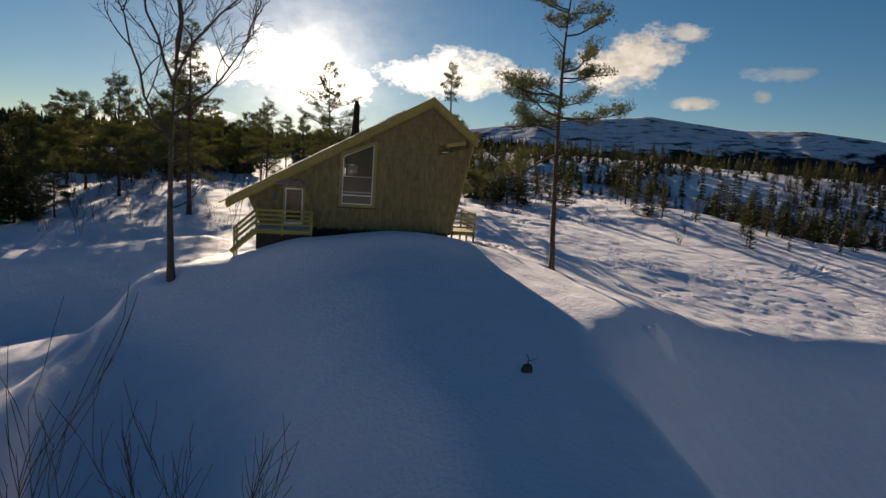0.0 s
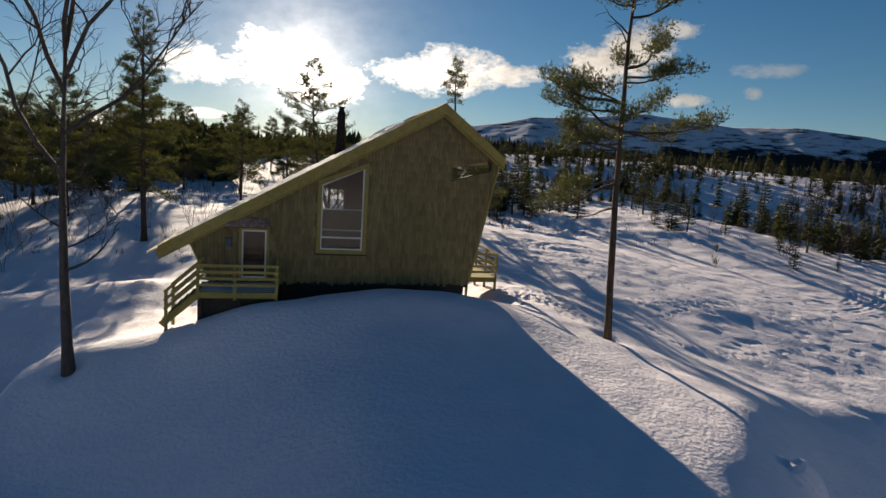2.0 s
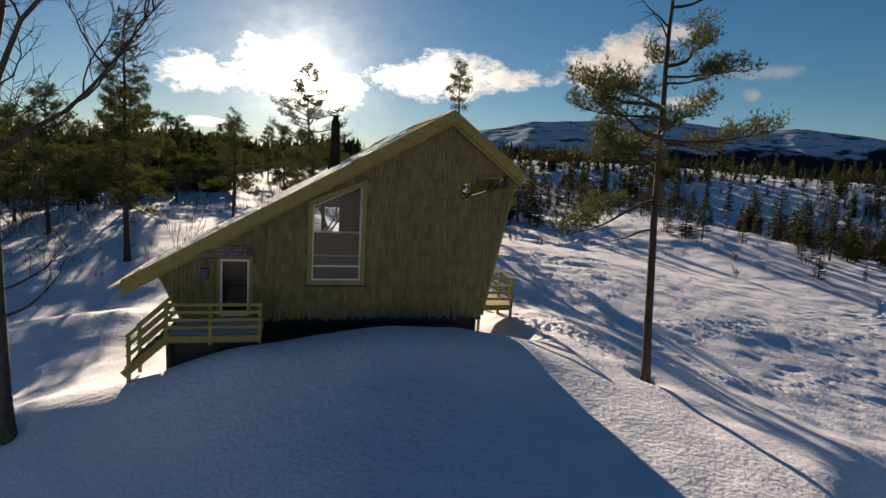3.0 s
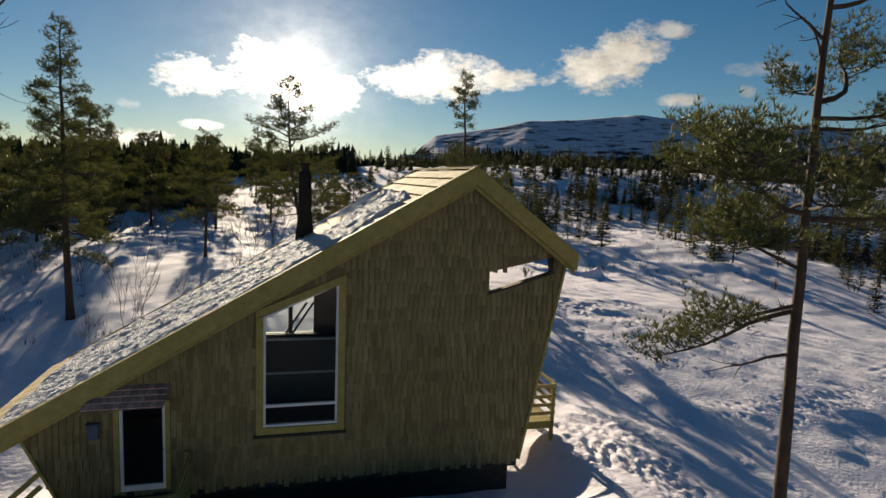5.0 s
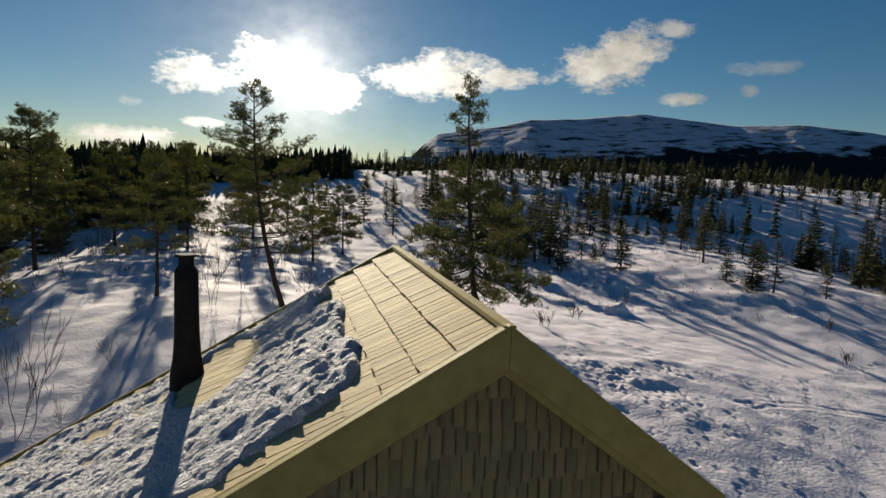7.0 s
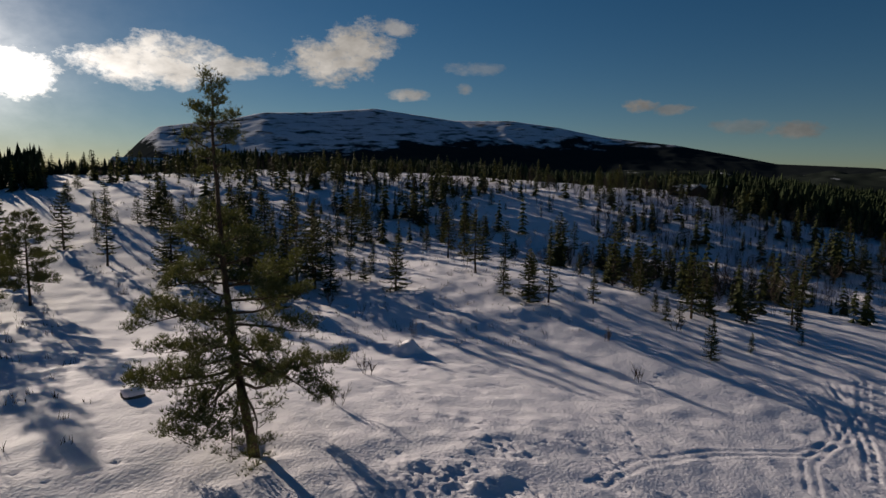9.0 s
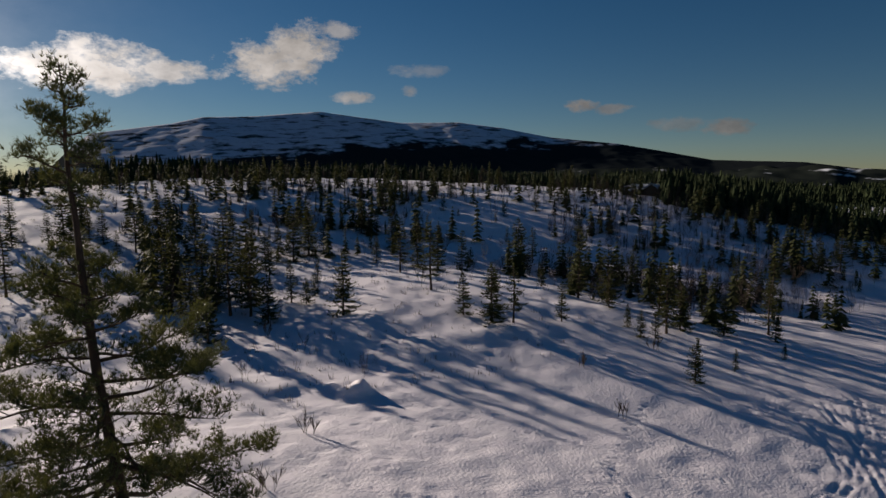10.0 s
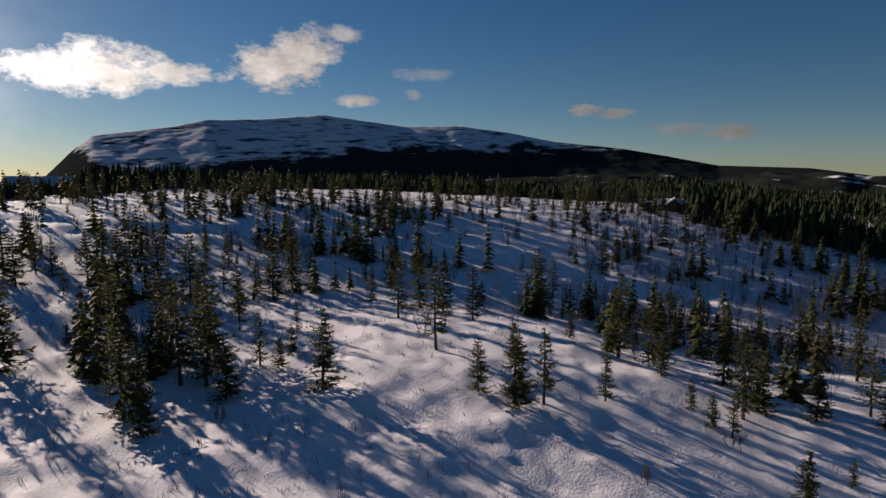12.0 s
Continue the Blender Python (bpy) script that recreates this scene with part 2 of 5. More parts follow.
def part(name, shape, mat, parent=None, label="", smooth=False, bevel=0.0, weld=False):
    me = shape if isinstance(shape, bpy.types.Mesh) else shape.mesh(name, mat, smooth)
    if bevel or weld:
        bm = bmesh.new()
        bm.from_mesh(me)
        if weld:
            bmesh.ops.remove_doubles(bm, verts=bm.verts[:], dist=0.001)
        else:
            bmesh.ops.bevel(bm, geom=bm.edges[:], offset=bevel, segments=1, affect="EDGES")
        bm.to_mesh(me)
        bm.free()
    ob = new(name, me)
    if parent:
        ob.parent = parent
    if label:
        ob["label"] = label
    return ob


# ---- ground ----
def hash2(ix, iy, seed):
    h = np.sin(ix * 127.1 + iy * 311.7 + seed * 74.7) * 43758.5453
    return h - np.floor(h)


def ripple(x, y, size, seed=0):
    """Smooth noise from -1 to 1 with lumps of that size in metres."""
    x, y = np.asarray(x, float) / size, np.asarray(y, float) / size
    ix, iy = np.floor(x), np.floor(y)
    fx, fy = x - ix, y - iy
    fx, fy = fx * fx * (3 - 2 * fx), fy * fy * (3 - 2 * fy)
    low = hash2(ix, iy, seed) * (1 - fx) + hash2(ix + 1, iy, seed) * fx
    high = hash2(ix, iy + 1, seed) * (1 - fx) + hash2(ix + 1, iy + 1, seed) * fx
    return 2 * (low * (1 - fy) + high * fy) - 1


# hills and hollows: x, y, radius, height
HILLS = [
    (-6, 2, 14, 4.01), (-3, 23, 7, 2.55), (6, 26, 8, 1.46), (-13, 27, 8, 0.41), (8, 10, 10, 1.13), (25, 38, 10, 0.75), (10, 46, 14, 4.13),
    (-20, 48, 14, 0.74), (-14, 66, 16, 2.67), (38, 52, 12, -0.3), (58, 46, 14, 1.99), (42, 70, 14, 3.7), (22, 80, 16, -0.67), (70, 68, 16, -2.38),
    (50, 100, 25, -1.56), (100, 85, 25, 1.07), (65, 150, 40, 4.66), (105, 125, 35, 1.92), (150, 100, 40, 4.67), (15, -15, 20, 1.57), (-30, 10, 20, 2.54), (8, 11, 6, 1.2),
]
RIM_AZ = [-180, -60, -30, -23, -17, -11, -4, 3, 9, 20, 35, 50, 62, 68, 75, 100, 180]
RIM_EL = [1.0, 2.6, 3.0, 2.4, 1.0, 0.5, 0.8, 2.3, 2.3, 3.0, 3.1, 2.1, 1.7, -0.6, -3.0, -3.0, 1.0]


def smooth(a, b, v):
    t = np.clip((np.asarray(v, float) - a) / (b - a), 0, 1)
    return t * t * (3 - 2 * t)


# the ploughed track across the far slope
TRACK = [(24.6, 151.0), (31.3, 142.9), (33.8, 136.8), (44.8, 127.7), (59.0, 113.1), (67.9, 100.8), (74.7, 92.8), (77.0, 80.5), (82.0, 72.6), (80.9, 67.6), (81.5, 59.1), (83.4, 52.9)]


def from_track(x, y):
    """The distance to the middle of the track."""
    best = np.full(np.shape(x), 99.0)
    for (ax, ay), (bx, by) in zip(TRACK, TRACK[1:]):
        f = np.clip(((x - ax) * (bx - ax) + (y - ay) * (by - ay)) / ((bx - ax) ** 2 + (by - ay) ** 2), 0, 1)
        best = np.minimum(best, np.hypot(x - ax - f * (bx - ax), y - ay - f * (by - ay)))
    return best


def land(x, y, fine=True):
    """The height of the snow."""
    x, y = np.asarray(x, float), np.asarray(y, float)
    z = -9.165 + 0.0055 * x + 0.09508 * y
    for hx, hy, r, h in HILLS:
        z = z + h * np.exp(-((x - hx) ** 2 + (y - hy) ** 2) / (2 * r * r))
    far = np.hypot(x, y - 20)
    heading = np.degrees(np.arctan2(x, y - 20))
    rim = 9 + np.minimum(far, 175) * np.tan(np.radians(np.interp(heading, RIM_AZ, RIM_EL))) - 7
    w = smooth(110, 240, far)
    z = z * (1 - w) + rim * w
    hollow = smooth(-9.0, -8.2, x) * (1 - smooth(2.0, 4.2, x)) * smooth(22.8, 24.5, y) * (1 - smooth(30.6, 31.4, y))
    z = z - 0.75 * hollow
    z = z - 0.9 * np.tanh((y - 38) / 15) * np.exp(-((x - 28) / 15) ** 2) * (1 - smooth(55, 90, y)) * smooth(-5, 20, y)
    # the drift against the cabin's foot, and the break of slope below the open field
    z = z + 0.45 * np.exp(-(((x + 3.2) / 5.6) ** 4 + ((y - 21.7) / 1.9) ** 2)) + 0.35 * np.exp(-(((x + 8.0) / 2.2) ** 2 + ((y - 21.9) / 1.5) ** 2))
    brow = np.interp(x, [2.5, 5, 7, 10, 14, 20, 27, 45], [12.0, 13.6, 15.8, 18.5, 20, 21, 22, 22])
    z = z - 6.6 * smooth(0, 14, brow - y) * smooth(1.5, 4.8, x) * (1 - smooth(45, 70, x))
    for bx, by, br, bh in ((7.0, 12.6, 0.55, 0.6),):
        z = z + bh * np.exp(-(((x - bx) / br) ** 2 + ((y - by) / (br * 0.8)) ** 2) ** 1.6)
    # the western crest with a hollow behind it, and the gully and bench below it
    crest_w = smooth(-30, -24, x) * (1 - smooth(-13, -9.5, x))
    z = z + 1.0 * np.exp(-((y - 33.0 - 0.12 * (x + 16)) / 3.2) ** 2) * crest_w - 0.45 * np.exp(-((y - 40.5) / 3.5) ** 2) * crest_w
    bench = (1 - smooth(-15.2, -13.6, x + 0.12 * (y - 18))) * (1 - smooth(20.5, 23.5, y))
    z = z - 2.4 * smooth(0, 8, 31.0 - y) * smooth(-30, -24, x) * (1 - smooth(-15.6, -13.6, x)) + 0.95 * bench * smooth(-30, -24, x)
    z = z - 4.2 * smooth(0, 13, 23.2 - y) * smooth(-15.4, -12.9, x) * (1 - smooth(-12, -2.5, x + 0.8 * ripple(x, y, 5, 8)))
    z = z + 0.55 * np.exp(-((x + 12.1) ** 2 + (y - 21.8) ** 2) / 4.5)
    off = from_track(x, y)
    z = z - 0.35 * np.exp(-(off / 1.5) ** 4) + 0.3 * np.exp(-((off - 2.5) / 0.8) ** 2)
    # heap of snow on the open slope
    z = z + 0.75 * np.exp(-(((x - 23.2) / 0.95) ** 2 + ((y - 60.4) / 0.8) ** 2) ** 1.5) * (1 + 0.3 * ripple(x, y, 0.55, 61) + 0.25 * ripple(x, y, 0.3, 62))
    if fine:
        calm = 1 - 0.75 * np.exp(-(((x + 4) / 9) ** 2 + ((y - 12) / 11) ** 2))
        open_slope = 1 - 0.45 * np.exp(-(((x - 32) / 20) ** 2 + ((y - 42) / 14) ** 2))
        z = z + calm * open_slope * (0.13 * ripple(x, y, 6.5, 1) + 0.055 * ripple(x, y, 2.3, 2)) * (1 + smooth(60, 110, far))
        z = z + smooth(52, 64, y) * (1 - smooth(150, 200, far)) * (0.10 * np.maximum(ripple(x, y, 1.3, 53), 0) + 0.05 * np.maximum(ripple(x, y, 0.7, 54), 0) + 0.15 * ripple(x + 0.4 * y, y - 0.4 * x, 3.4, 51) + 0.08 * ripple(x - 0.7 * y, y + 0.7 * x, 1.9, 52))
        # wells round the large trunks
        for wx, wy in ((8.0, 48.6), (-2.1, 55.6), (6.15, 21.2), (-12.12, 21.4), (-15.8, 48.7)):
            z = z - 0.28 * np.exp(-((x - wx) ** 2 + (y - wy) ** 2) / 0.22)
        patch = smooth(0.0, 0.5, ripple(x, y, 11, 22)) * smooth(14, 30, y)
        z = z - 0.045 * smooth(0.45, 0.8, ripple(x, y, 0.8, 21)) * patch - 0.035 * smooth(0.5, 0.8, ripple(x, y, 0.5, 23)) * patch
        trod = np.exp(-(((x - 14) / 9) ** 2 + ((y - 44) / 6) ** 2)) + 0.7 * np.exp(-(((x - 5) / 4) ** 2 + ((y - 28) / 4) ** 2)) + 0.5 * np.exp(-(((x + 12) / 4) ** 2 + ((y - 30) / 6) ** 2))
        z = z + calm * 0.05 * ripple(x, y, 1.1, 4) + 0.045 * ripple(x, y, 0.75, 3) * (0.25 + trod * 1.4) * calm
    return z


def ground_at(x, y):
    return float(land(x, y))


fan = np.concatenate([np.arange(-180, -34, 6.0), np.arange(-34, -8, 0.3), np.arange(-8, 12, 0.18), np.arange(12, 58, 0.12), np.arange(58, 96, 0.3), np.arange(96, 180, 6.0)])
rings = [0.5]
while rings[-1] < 4300:
    r = rings[-1]
    rings.append(r + (0.16 if r < 16 else 0.22 if r < 34 else 0.14 if r < 74 else min(0.3 + 0.02 * (r - 74), 0.012 * r) if r < 200 else 0.02 * r))
A, Rr = np.meshgrid(np.radians(fan), np.array(rings))
gx, gy = -6.5 + Rr * np.sin(A), -9.0 + Rr * np.cos(A)
gz = land(gx, gy)


def polyline(points, step):
    """Points at even steps along a smooth line."""
    p = np.array(points, float)
    s = np.concatenate([[0], np.cumsum(np.hypot(*np.diff(p, axis=0).T))])
    q = np.arange(0, s[-1], step)
    return np.stack([np.interp(q, s, p[:, 0]), np.interp(q, s, p[:, 1])], 1)


# runner tracks, trails of footprints and trodden patches
RUNNERS = [[(48.3, 40.9), (43, 39.3), (37.1, 38.6), (32.6, 39.1), (27.5, 41), (22.1, 41.5), (18, 41)], [(42.4, 42.5), (40.1, 40.3), (37.6, 39), (31.8, 38.4), (28, 36.8)], [(46.2, 42.0), (43.2, 40.3), (40.0, 38.4), (35.5, 36.6)], [(45.5, 42.4), (41.8, 39.4), (37.4, 37.4), (33, 36.0)]]
TRAILS = [[(49.5, 41.5), (46, 39.6), (42, 37.8), (37, 36), (31, 34)], [(48.4, 41.6), (44.5, 39), (40, 36.6), (34, 34.6), (26, 32)], [(43.5, 42.3), (41, 39.6), (37, 37.2), (30, 34.8)], [(4, 26.5), (9, 26.2), (14, 29), (20, 33), (27, 35)], [(4.2, 31), (8, 34), (11, 39), (13, 44), (18, 47)],
          [(22, 41), (27, 46), (31, 47.5), (36, 49)], [(7, 44), (12, 43.5), (18, 44.5), (24, 43)], [(5, 25.2), (10, 24), (15, 24.5), (21, 27)], [(4.0, 28.0), (8.0, 28.6), (12.5, 30.4), (17.0, 31.6), (22.5, 32.4), (29.0, 33.0)], [(4.0, 29.0), (8.2, 29.4), (12.3, 31.2), (17.2, 32.3), (22.0, 33.2)], [(3.8, 27.0), (5.5, 24.6), (6.6, 22.6)]]
PATCHES = [(12.5, 43.5, 2.2, 190), (16.8, 44.6, 1.2, 60), (14.5, 41.0, 2.0, 120), (9.5, 42.5, 2.5, 120), (20.5, 42.3, 1.0, 26), (5.0, 26.3, 1.5, 200), (6.2, 24.8, 1.6, 120), (7.0, 28.0, 1.4, 80), (25, 45.5, 1.5, 16), (30, 43.5, 2.5, 20), (33, 47.3, 2.0, 18), (27, 49.5, 3, 20), (17, 49, 3, 22), (4.5, 42, 3.5, 110), (-1.0, 46, 4.5, 110), (2.5, 50, 3.5, 60), (11, 37, 4.5, 110), (19, 38, 6, 80), (-5.5, 41, 3.5, 50)]
rs = np.random.RandomState(4)
prints = []
for points in TRAILS:
    p = polyline(points, 0.42)
    side = np.where(np.arange(len(p)) % 2, 0.16, -0.16)
    prints.append(p + rs.uniform(-0.09, 0.09, p.shape) + np.stack([side * 0.6, side * 0.6], 1))
for px, py, pr, amount in PATCHES:
    prints.append(np.array([px, py]) + rs.normal(0, pr * 0.5, (int(amount * 0.7), 2)))
near_i = np.argwhere((gx > -11) & (gx < 52) & (gy > 22) & (gy < 56))
vx, vy = gx[near_i[:, 0], near_i[:, 1]], gy[near_i[:, 0], near_i[:, 1]]
dent = np.zeros(len(vx))
for px, py in np.concatenate(prints):
    hit = np.flatnonzero((np.abs(vx - px) < 0.6) & (np.abs(vy - py) < 0.6))
    d = np.hypot(vx[hit] - px, vy[hit] - py) / rs.uniform(0.1, 0.15)
    dent[hit] += -0.05 * np.exp(-d ** 4) + 0.012 * np.exp(-((d - 1.6) / 0.6) ** 2)
for points in RUNNERS:
    p = polyline(points, 0.3)
    best = np.full(len(vx), 9.0)
    for (ax, ay), (bx, by) in zip(p, p[1:]):
        hit = np.flatnonzero((np.abs(vx - ax) < 1.2) & (np.abs(vy - ay) < 1.2))
        ux, uy = (bx - ax) / 0.3, (by - ay) / 0.3
        along_d, across = (vx[hit] - ax) * ux + (vy[hit] - ay) * uy, (vy[hit] - ay) * ux - (vx[hit] - ax) * uy
        ok = (along_d > -0.05) & (along_d < 0.36)
        best[hit[ok]] = np.where(np.abs(across[ok]) < np.abs(best[hit[ok]]), across[ok], best[hit[ok]])
    dent += -0.045 * np.exp(-((np.abs(best) - 0.26) / 0.09) ** 2) + 0.02 * np.exp(-((np.abs(best) - 0.45) / 0.1) ** 2)
gz[near_i[:, 0], near_i[:, 1]] += np.clip(dent, -0.18, 0.1)
na, nr = len(fan), len(rings)
verts = np.stack([gx, gy, gz], -1).reshape(-1, 3)
ring_i, az_i = np.meshgrid(np.arange(nr - 1), np.arange(na), indexing="ij")
nxt = (az_i + 1) % na
quads = np.stack([ring_i * na + az_i, ring_i * na + nxt, (ring_i + 1) * na + nxt, (ring_i + 1) * na + az_i], -1).reshape(-1, 4)[:, ::-1]
me = bpy.data.meshes.new("ground")
me.from_pydata(np.vstack([verts, [[-6.5, -9.0, ground_at(-6.5, -9.0)]]]).tolist(), [], quads.tolist() + [[k, len(verts), (k + 1) % na] for k in range(na)])
me.materials.append(SNOW)
me.polygons.foreach_set("use_smooth", [True] * len(me.polygons))
tagged(new("ground", me), "deep wind-rippled snow over rolling open hillside", "snow", kind="structure")

# ---- mountain ----
CREST_AZ = [2, 9.3, 10.5, 12, 13.5, 19.6, 22, 26.6, 32, 35, 39.4, 44.7, 48.9, 53, 59, 62.7, 67, 73.7, 78.8, 90, 110]
CREST_EL = [-0.6, -0.3, 1.0, 2.6, 3.9, 4.9, 5.5, 5.7, 6.2, 5.8, 5.25, 5.25, 4.65, 3.8, 3.1, 2.4, 1.5, 1.2, 0.4, 0.5, 1.5]
maz = np.arange(2, 110.1, 0.2)
ms = np.concatenate([np.linspace(0, 1, 70), np.linspace(1.05, 1.6, 8)])
MA, MS = np.meshgrid(maz, ms)
crest = np.interp(MA, CREST_AZ, CREST_EL)
mr = 1380 + 620 * MS
top = 2000 * np.tan(np.radians(crest)) + 12
rise = np.where(MS <= 1, np.maximum(MS, 0) ** 0.97, 1 - (MS - 1) * 1.2)
mx, my = mr * np.sin(np.radians(MA)), mr * np.cos(np.radians(MA))
rugged = (ripple(mx, my, 160, 5) * 4 + ripple(mx, my, 60, 6) * 3 + ripple(mx, my, 22, 7) * 2) * np.clip(MS * 2.2, 0, 1) * np.clip(np.abs(1 - MS) * 5 + 0.12, 0, 1)
mz = -25 + (top + 25) * rise + rugged * np.clip(top / 150, 0.15, 1)
mna = len(maz)
mi, mj = np.meshgrid(np.arange(len(ms) - 1), np.arange(mna - 1), indexing="ij")
mq = np.stack([mi * mna + mj, mi * mna + mj + 1, (mi + 1) * mna + mj + 1, (mi + 1) * mna + mj], -1).reshape(-1, 4)[:, ::-1]
me = bpy.data.meshes.new("mountain")
me.from_pydata(np.stack([mx, my, mz], -1).reshape(-1, 3).tolist(), [], mq.tolist())
me.polygons.foreach_set("use_smooth", [True] * len(me.polygons))
MOUNTAIN = bpy.data.materials.new("mountain_snow_and_forest")
MOUNTAIN.use_nodes = True
n, l = MOUNTAIN.node_tree.nodes, MOUNTAIN.node_tree.links


def nmath(op, a, b=0.0, clamp=False):
    q = n.new("ShaderNodeMath")
    q.operation, q.use_clamp = op, clamp
    for k, v in enumerate((a, b)):
        if isinstance(v, (int, float)):
            q.inputs[k].default_value = v
        else:
            l.new(v, q.inputs[k])
    return q.outputs[0]


tc, sep = n.new("ShaderNodeTexCoord"), n.new("ShaderNodeSeparateXYZ")
l.new(tc.outputs["Object"], sep.inputs[0])


def mnoise(scale, detail, stretch):
    mp, t = n.new("ShaderNodeMapping"), n.new("ShaderNodeTexNoise")
    mp.inputs["Scale"].default_value = stretch
    l.new(tc.outputs["Object"], mp.inputs[0])
    l.new(mp.outputs[0], t.inputs["Vector"])
    t.inputs["Scale"].default_value, t.inputs["Detail"].default_value, t.inputs["Roughness"].default_value = scale, detail, 0.65
    return t.outputs["Fac"]


# the tree line climbs towards the eastern shoulder
turn_m = nmath("MULTIPLY", nmath("ARCTAN2", sep.outputs[0], sep.outputs[1]), 57.2958)
flat_r = nmath("SQRT", nmath("ADD", nmath("MULTIPLY", sep.outputs[0], sep.outputs[0]), nmath("MULTIPLY", sep.outputs[1], sep.outputs[1])))
height_m = nmath("MULTIPLY", nmath("DIVIDE", sep.outputs[2], flat_r), 57.2958)
line = nmath("MINIMUM", nmath("ADD", 1.2, nmath("MULTIPLY", nmath("SUBTRACT", turn_m, 10.0), 0.105)), 3.9)
line = nmath("MAXIMUM", line, nmath("MULTIPLY", nmath("SUBTRACT", 18.0, turn_m), 0.6))
wooded = nmath("MULTIPLY", nmath("SUBTRACT", line, height_m), 2.6)
wooded = nmath("ADD", wooded, nmath("MULTIPLY", nmath("SUBTRACT", mnoise(0.011, 9, (1, 1, 2.5)), 0.5), 11.0))
crags = nmath("MULTIPLY", nmath("SUBTRACT", mnoise(0.017, 10, (1, 1, 6)), 0.515), 10.0)
speckle = nmath("MULTIPLY", nmath("SUBTRACT", mnoise(0.09, 6, (1, 1, 1)), 0.6), 6.0)
dark = nmath("MULTIPLY", nmath("MAXIMUM", nmath("MAXIMUM", wooded, crags), speckle), 1.0, True)
mixc = n.new("ShaderNodeMix")
mixc.data_type = "RGBA"
l.new(dark, mixc.inputs[0])
mixc.inputs[6].default_value, mixc.inputs[7].default_value = (0.62, 0.63, 0.70, 1), (0.022, 0.026, 0.028, 1)
l.new(mixc.outputs[2], n["Principled BSDF"].inputs["Base Color"])
n["Principled BSDF"].inputs["Roughness"].default_value = 0.9
n["Principled BSDF"].inputs["Specular IOR Level"].default_value = 0.0
me.materials.append(MOUNTAIN)
tagged(new("backdrop_mountain", me), "broad snowy mountain with dark forest on its lower slopes", "mountain", kind="structure")


# low wooded hills across the valley, with open snowfields between the woods
haz = np.arange(46, 112.1, 0.25)
hs = np.linspace(0, 1.25, 40)
HA, HS = np.meshgrid(haz, hs)
hill_top = np.interp(HA, [46, 56, 62, 66, 70, 74, 79, 84, 92, 112], [0.2, 0.9, 0.75, 0.35, 0.75, 0.9, 0.3, 0.1, 0.3, 0.2]) + 0.12 * ripple(HA, HA * 0, 1.7, 71)
hr = 820 + 380 * HS
hx, hy = hr * np.sin(np.radians(HA)), hr * np.cos(np.radians(HA))
hz = -45 + (1200 * np.tan(np.radians(hill_top)) + 12 + 45) * np.where(HS <= 1, np.sin(HS * math.pi / 2), 1 - (HS - 1) * 1.6) + 3.5 * ripple(hx, hy, 45, 72) + 2.0 * ripple(hx, hy, 17, 73)
hna = len(haz)
hi_, hj_ = np.meshgrid(np.arange(len(hs) - 1), np.arange(hna - 1), indexing="ij")
hq = np.stack([hi_ * hna + hj_, hi_ * hna + hj_ + 1, (hi_ + 1) * hna + hj_ + 1, (hi_ + 1) * hna + hj_], -1).reshape(-1, 4)[:, ::-1]
me = bpy.data.meshes.new("hills")
me.from_pydata(np.stack([hx, hy, hz], -1).reshape(-1, 3).tolist(), [], hq.tolist())
me.polygons.foreach_set("use_smooth", [True] * len(me.polygons))
VALLEY = bpy.data.materials.new("wooded_hills_with_snowfields")
VALLEY.use_nodes = True
n, l = VALLEY.node_tree.nodes, VALLEY.node_tree.links
tc = n.new("ShaderNodeTexCoord")
open_field = nmath("MULTIPLY", nmath("SUBTRACT", mnoise(0.013, 5, (1, 1, 3.5)), 0.6), 14.0, True)
mixc = n.new("ShaderNodeMix")
mixc.data_type = "RGBA"
l.new(open_field, mixc.inputs[0])
mixc.inputs[6].default_value, mixc.inputs[7].default_value = (0.022, 0.027, 0.024, 1), (0.80, 0.82, 0.88, 1)
l.new(mixc.outputs[2], n["Principled BSDF"].inputs["Base Color"])
n["Principled BSDF"].inputs["Roughness"].default_value = 0.9
n["Principled BSDF"].inputs["Specular IOR Level"].default_value = 0.0
me.materials.append(VALLEY)
tagged(new("backdrop_hills", me), "low wooded hills with snowy clearings across the valley", "hills", kind="structure")


# ---- the cabin ----
FRONT, REAR = 24.5, 30.1
LEFT_SLOPE, RIGHT_SLOPE, RIDGE = 0.574, 0.754, 7.2


def roof_z(x):
    return RIDGE + LEFT_SLOPE * x if x < 0 else RIDGE - RIGHT_SLOPE * x


def wall_foot(x):
    """The wall leans outwards at both ends: its lower edge."""
    if x < -8.5:
        return 0.15 + (-8.5 - x) / 0.65 * 1.47
    if x > 1.45:
        return 0.2 + (x - 1.45) / 0.97 * 4.85
    return 0.2


def wall_head(x):
    return roof_z(x) - 0.27


WINDOW = (-4.52, -2.93, 1.42, 3.88, 4.58)  # left, right, sill, left head, right head
DOOR = (-7.36, -6.48, 0.22, 2.08)
LOFT = (0.53, 2.14, 4.34, 4.84, 4.84, 5.2)  # left, right, sill and head at left and right

cabin = tagged(new("cabin"), "small steep-roofed wooden cabin clad in yellowish pine shingles", "cabin")


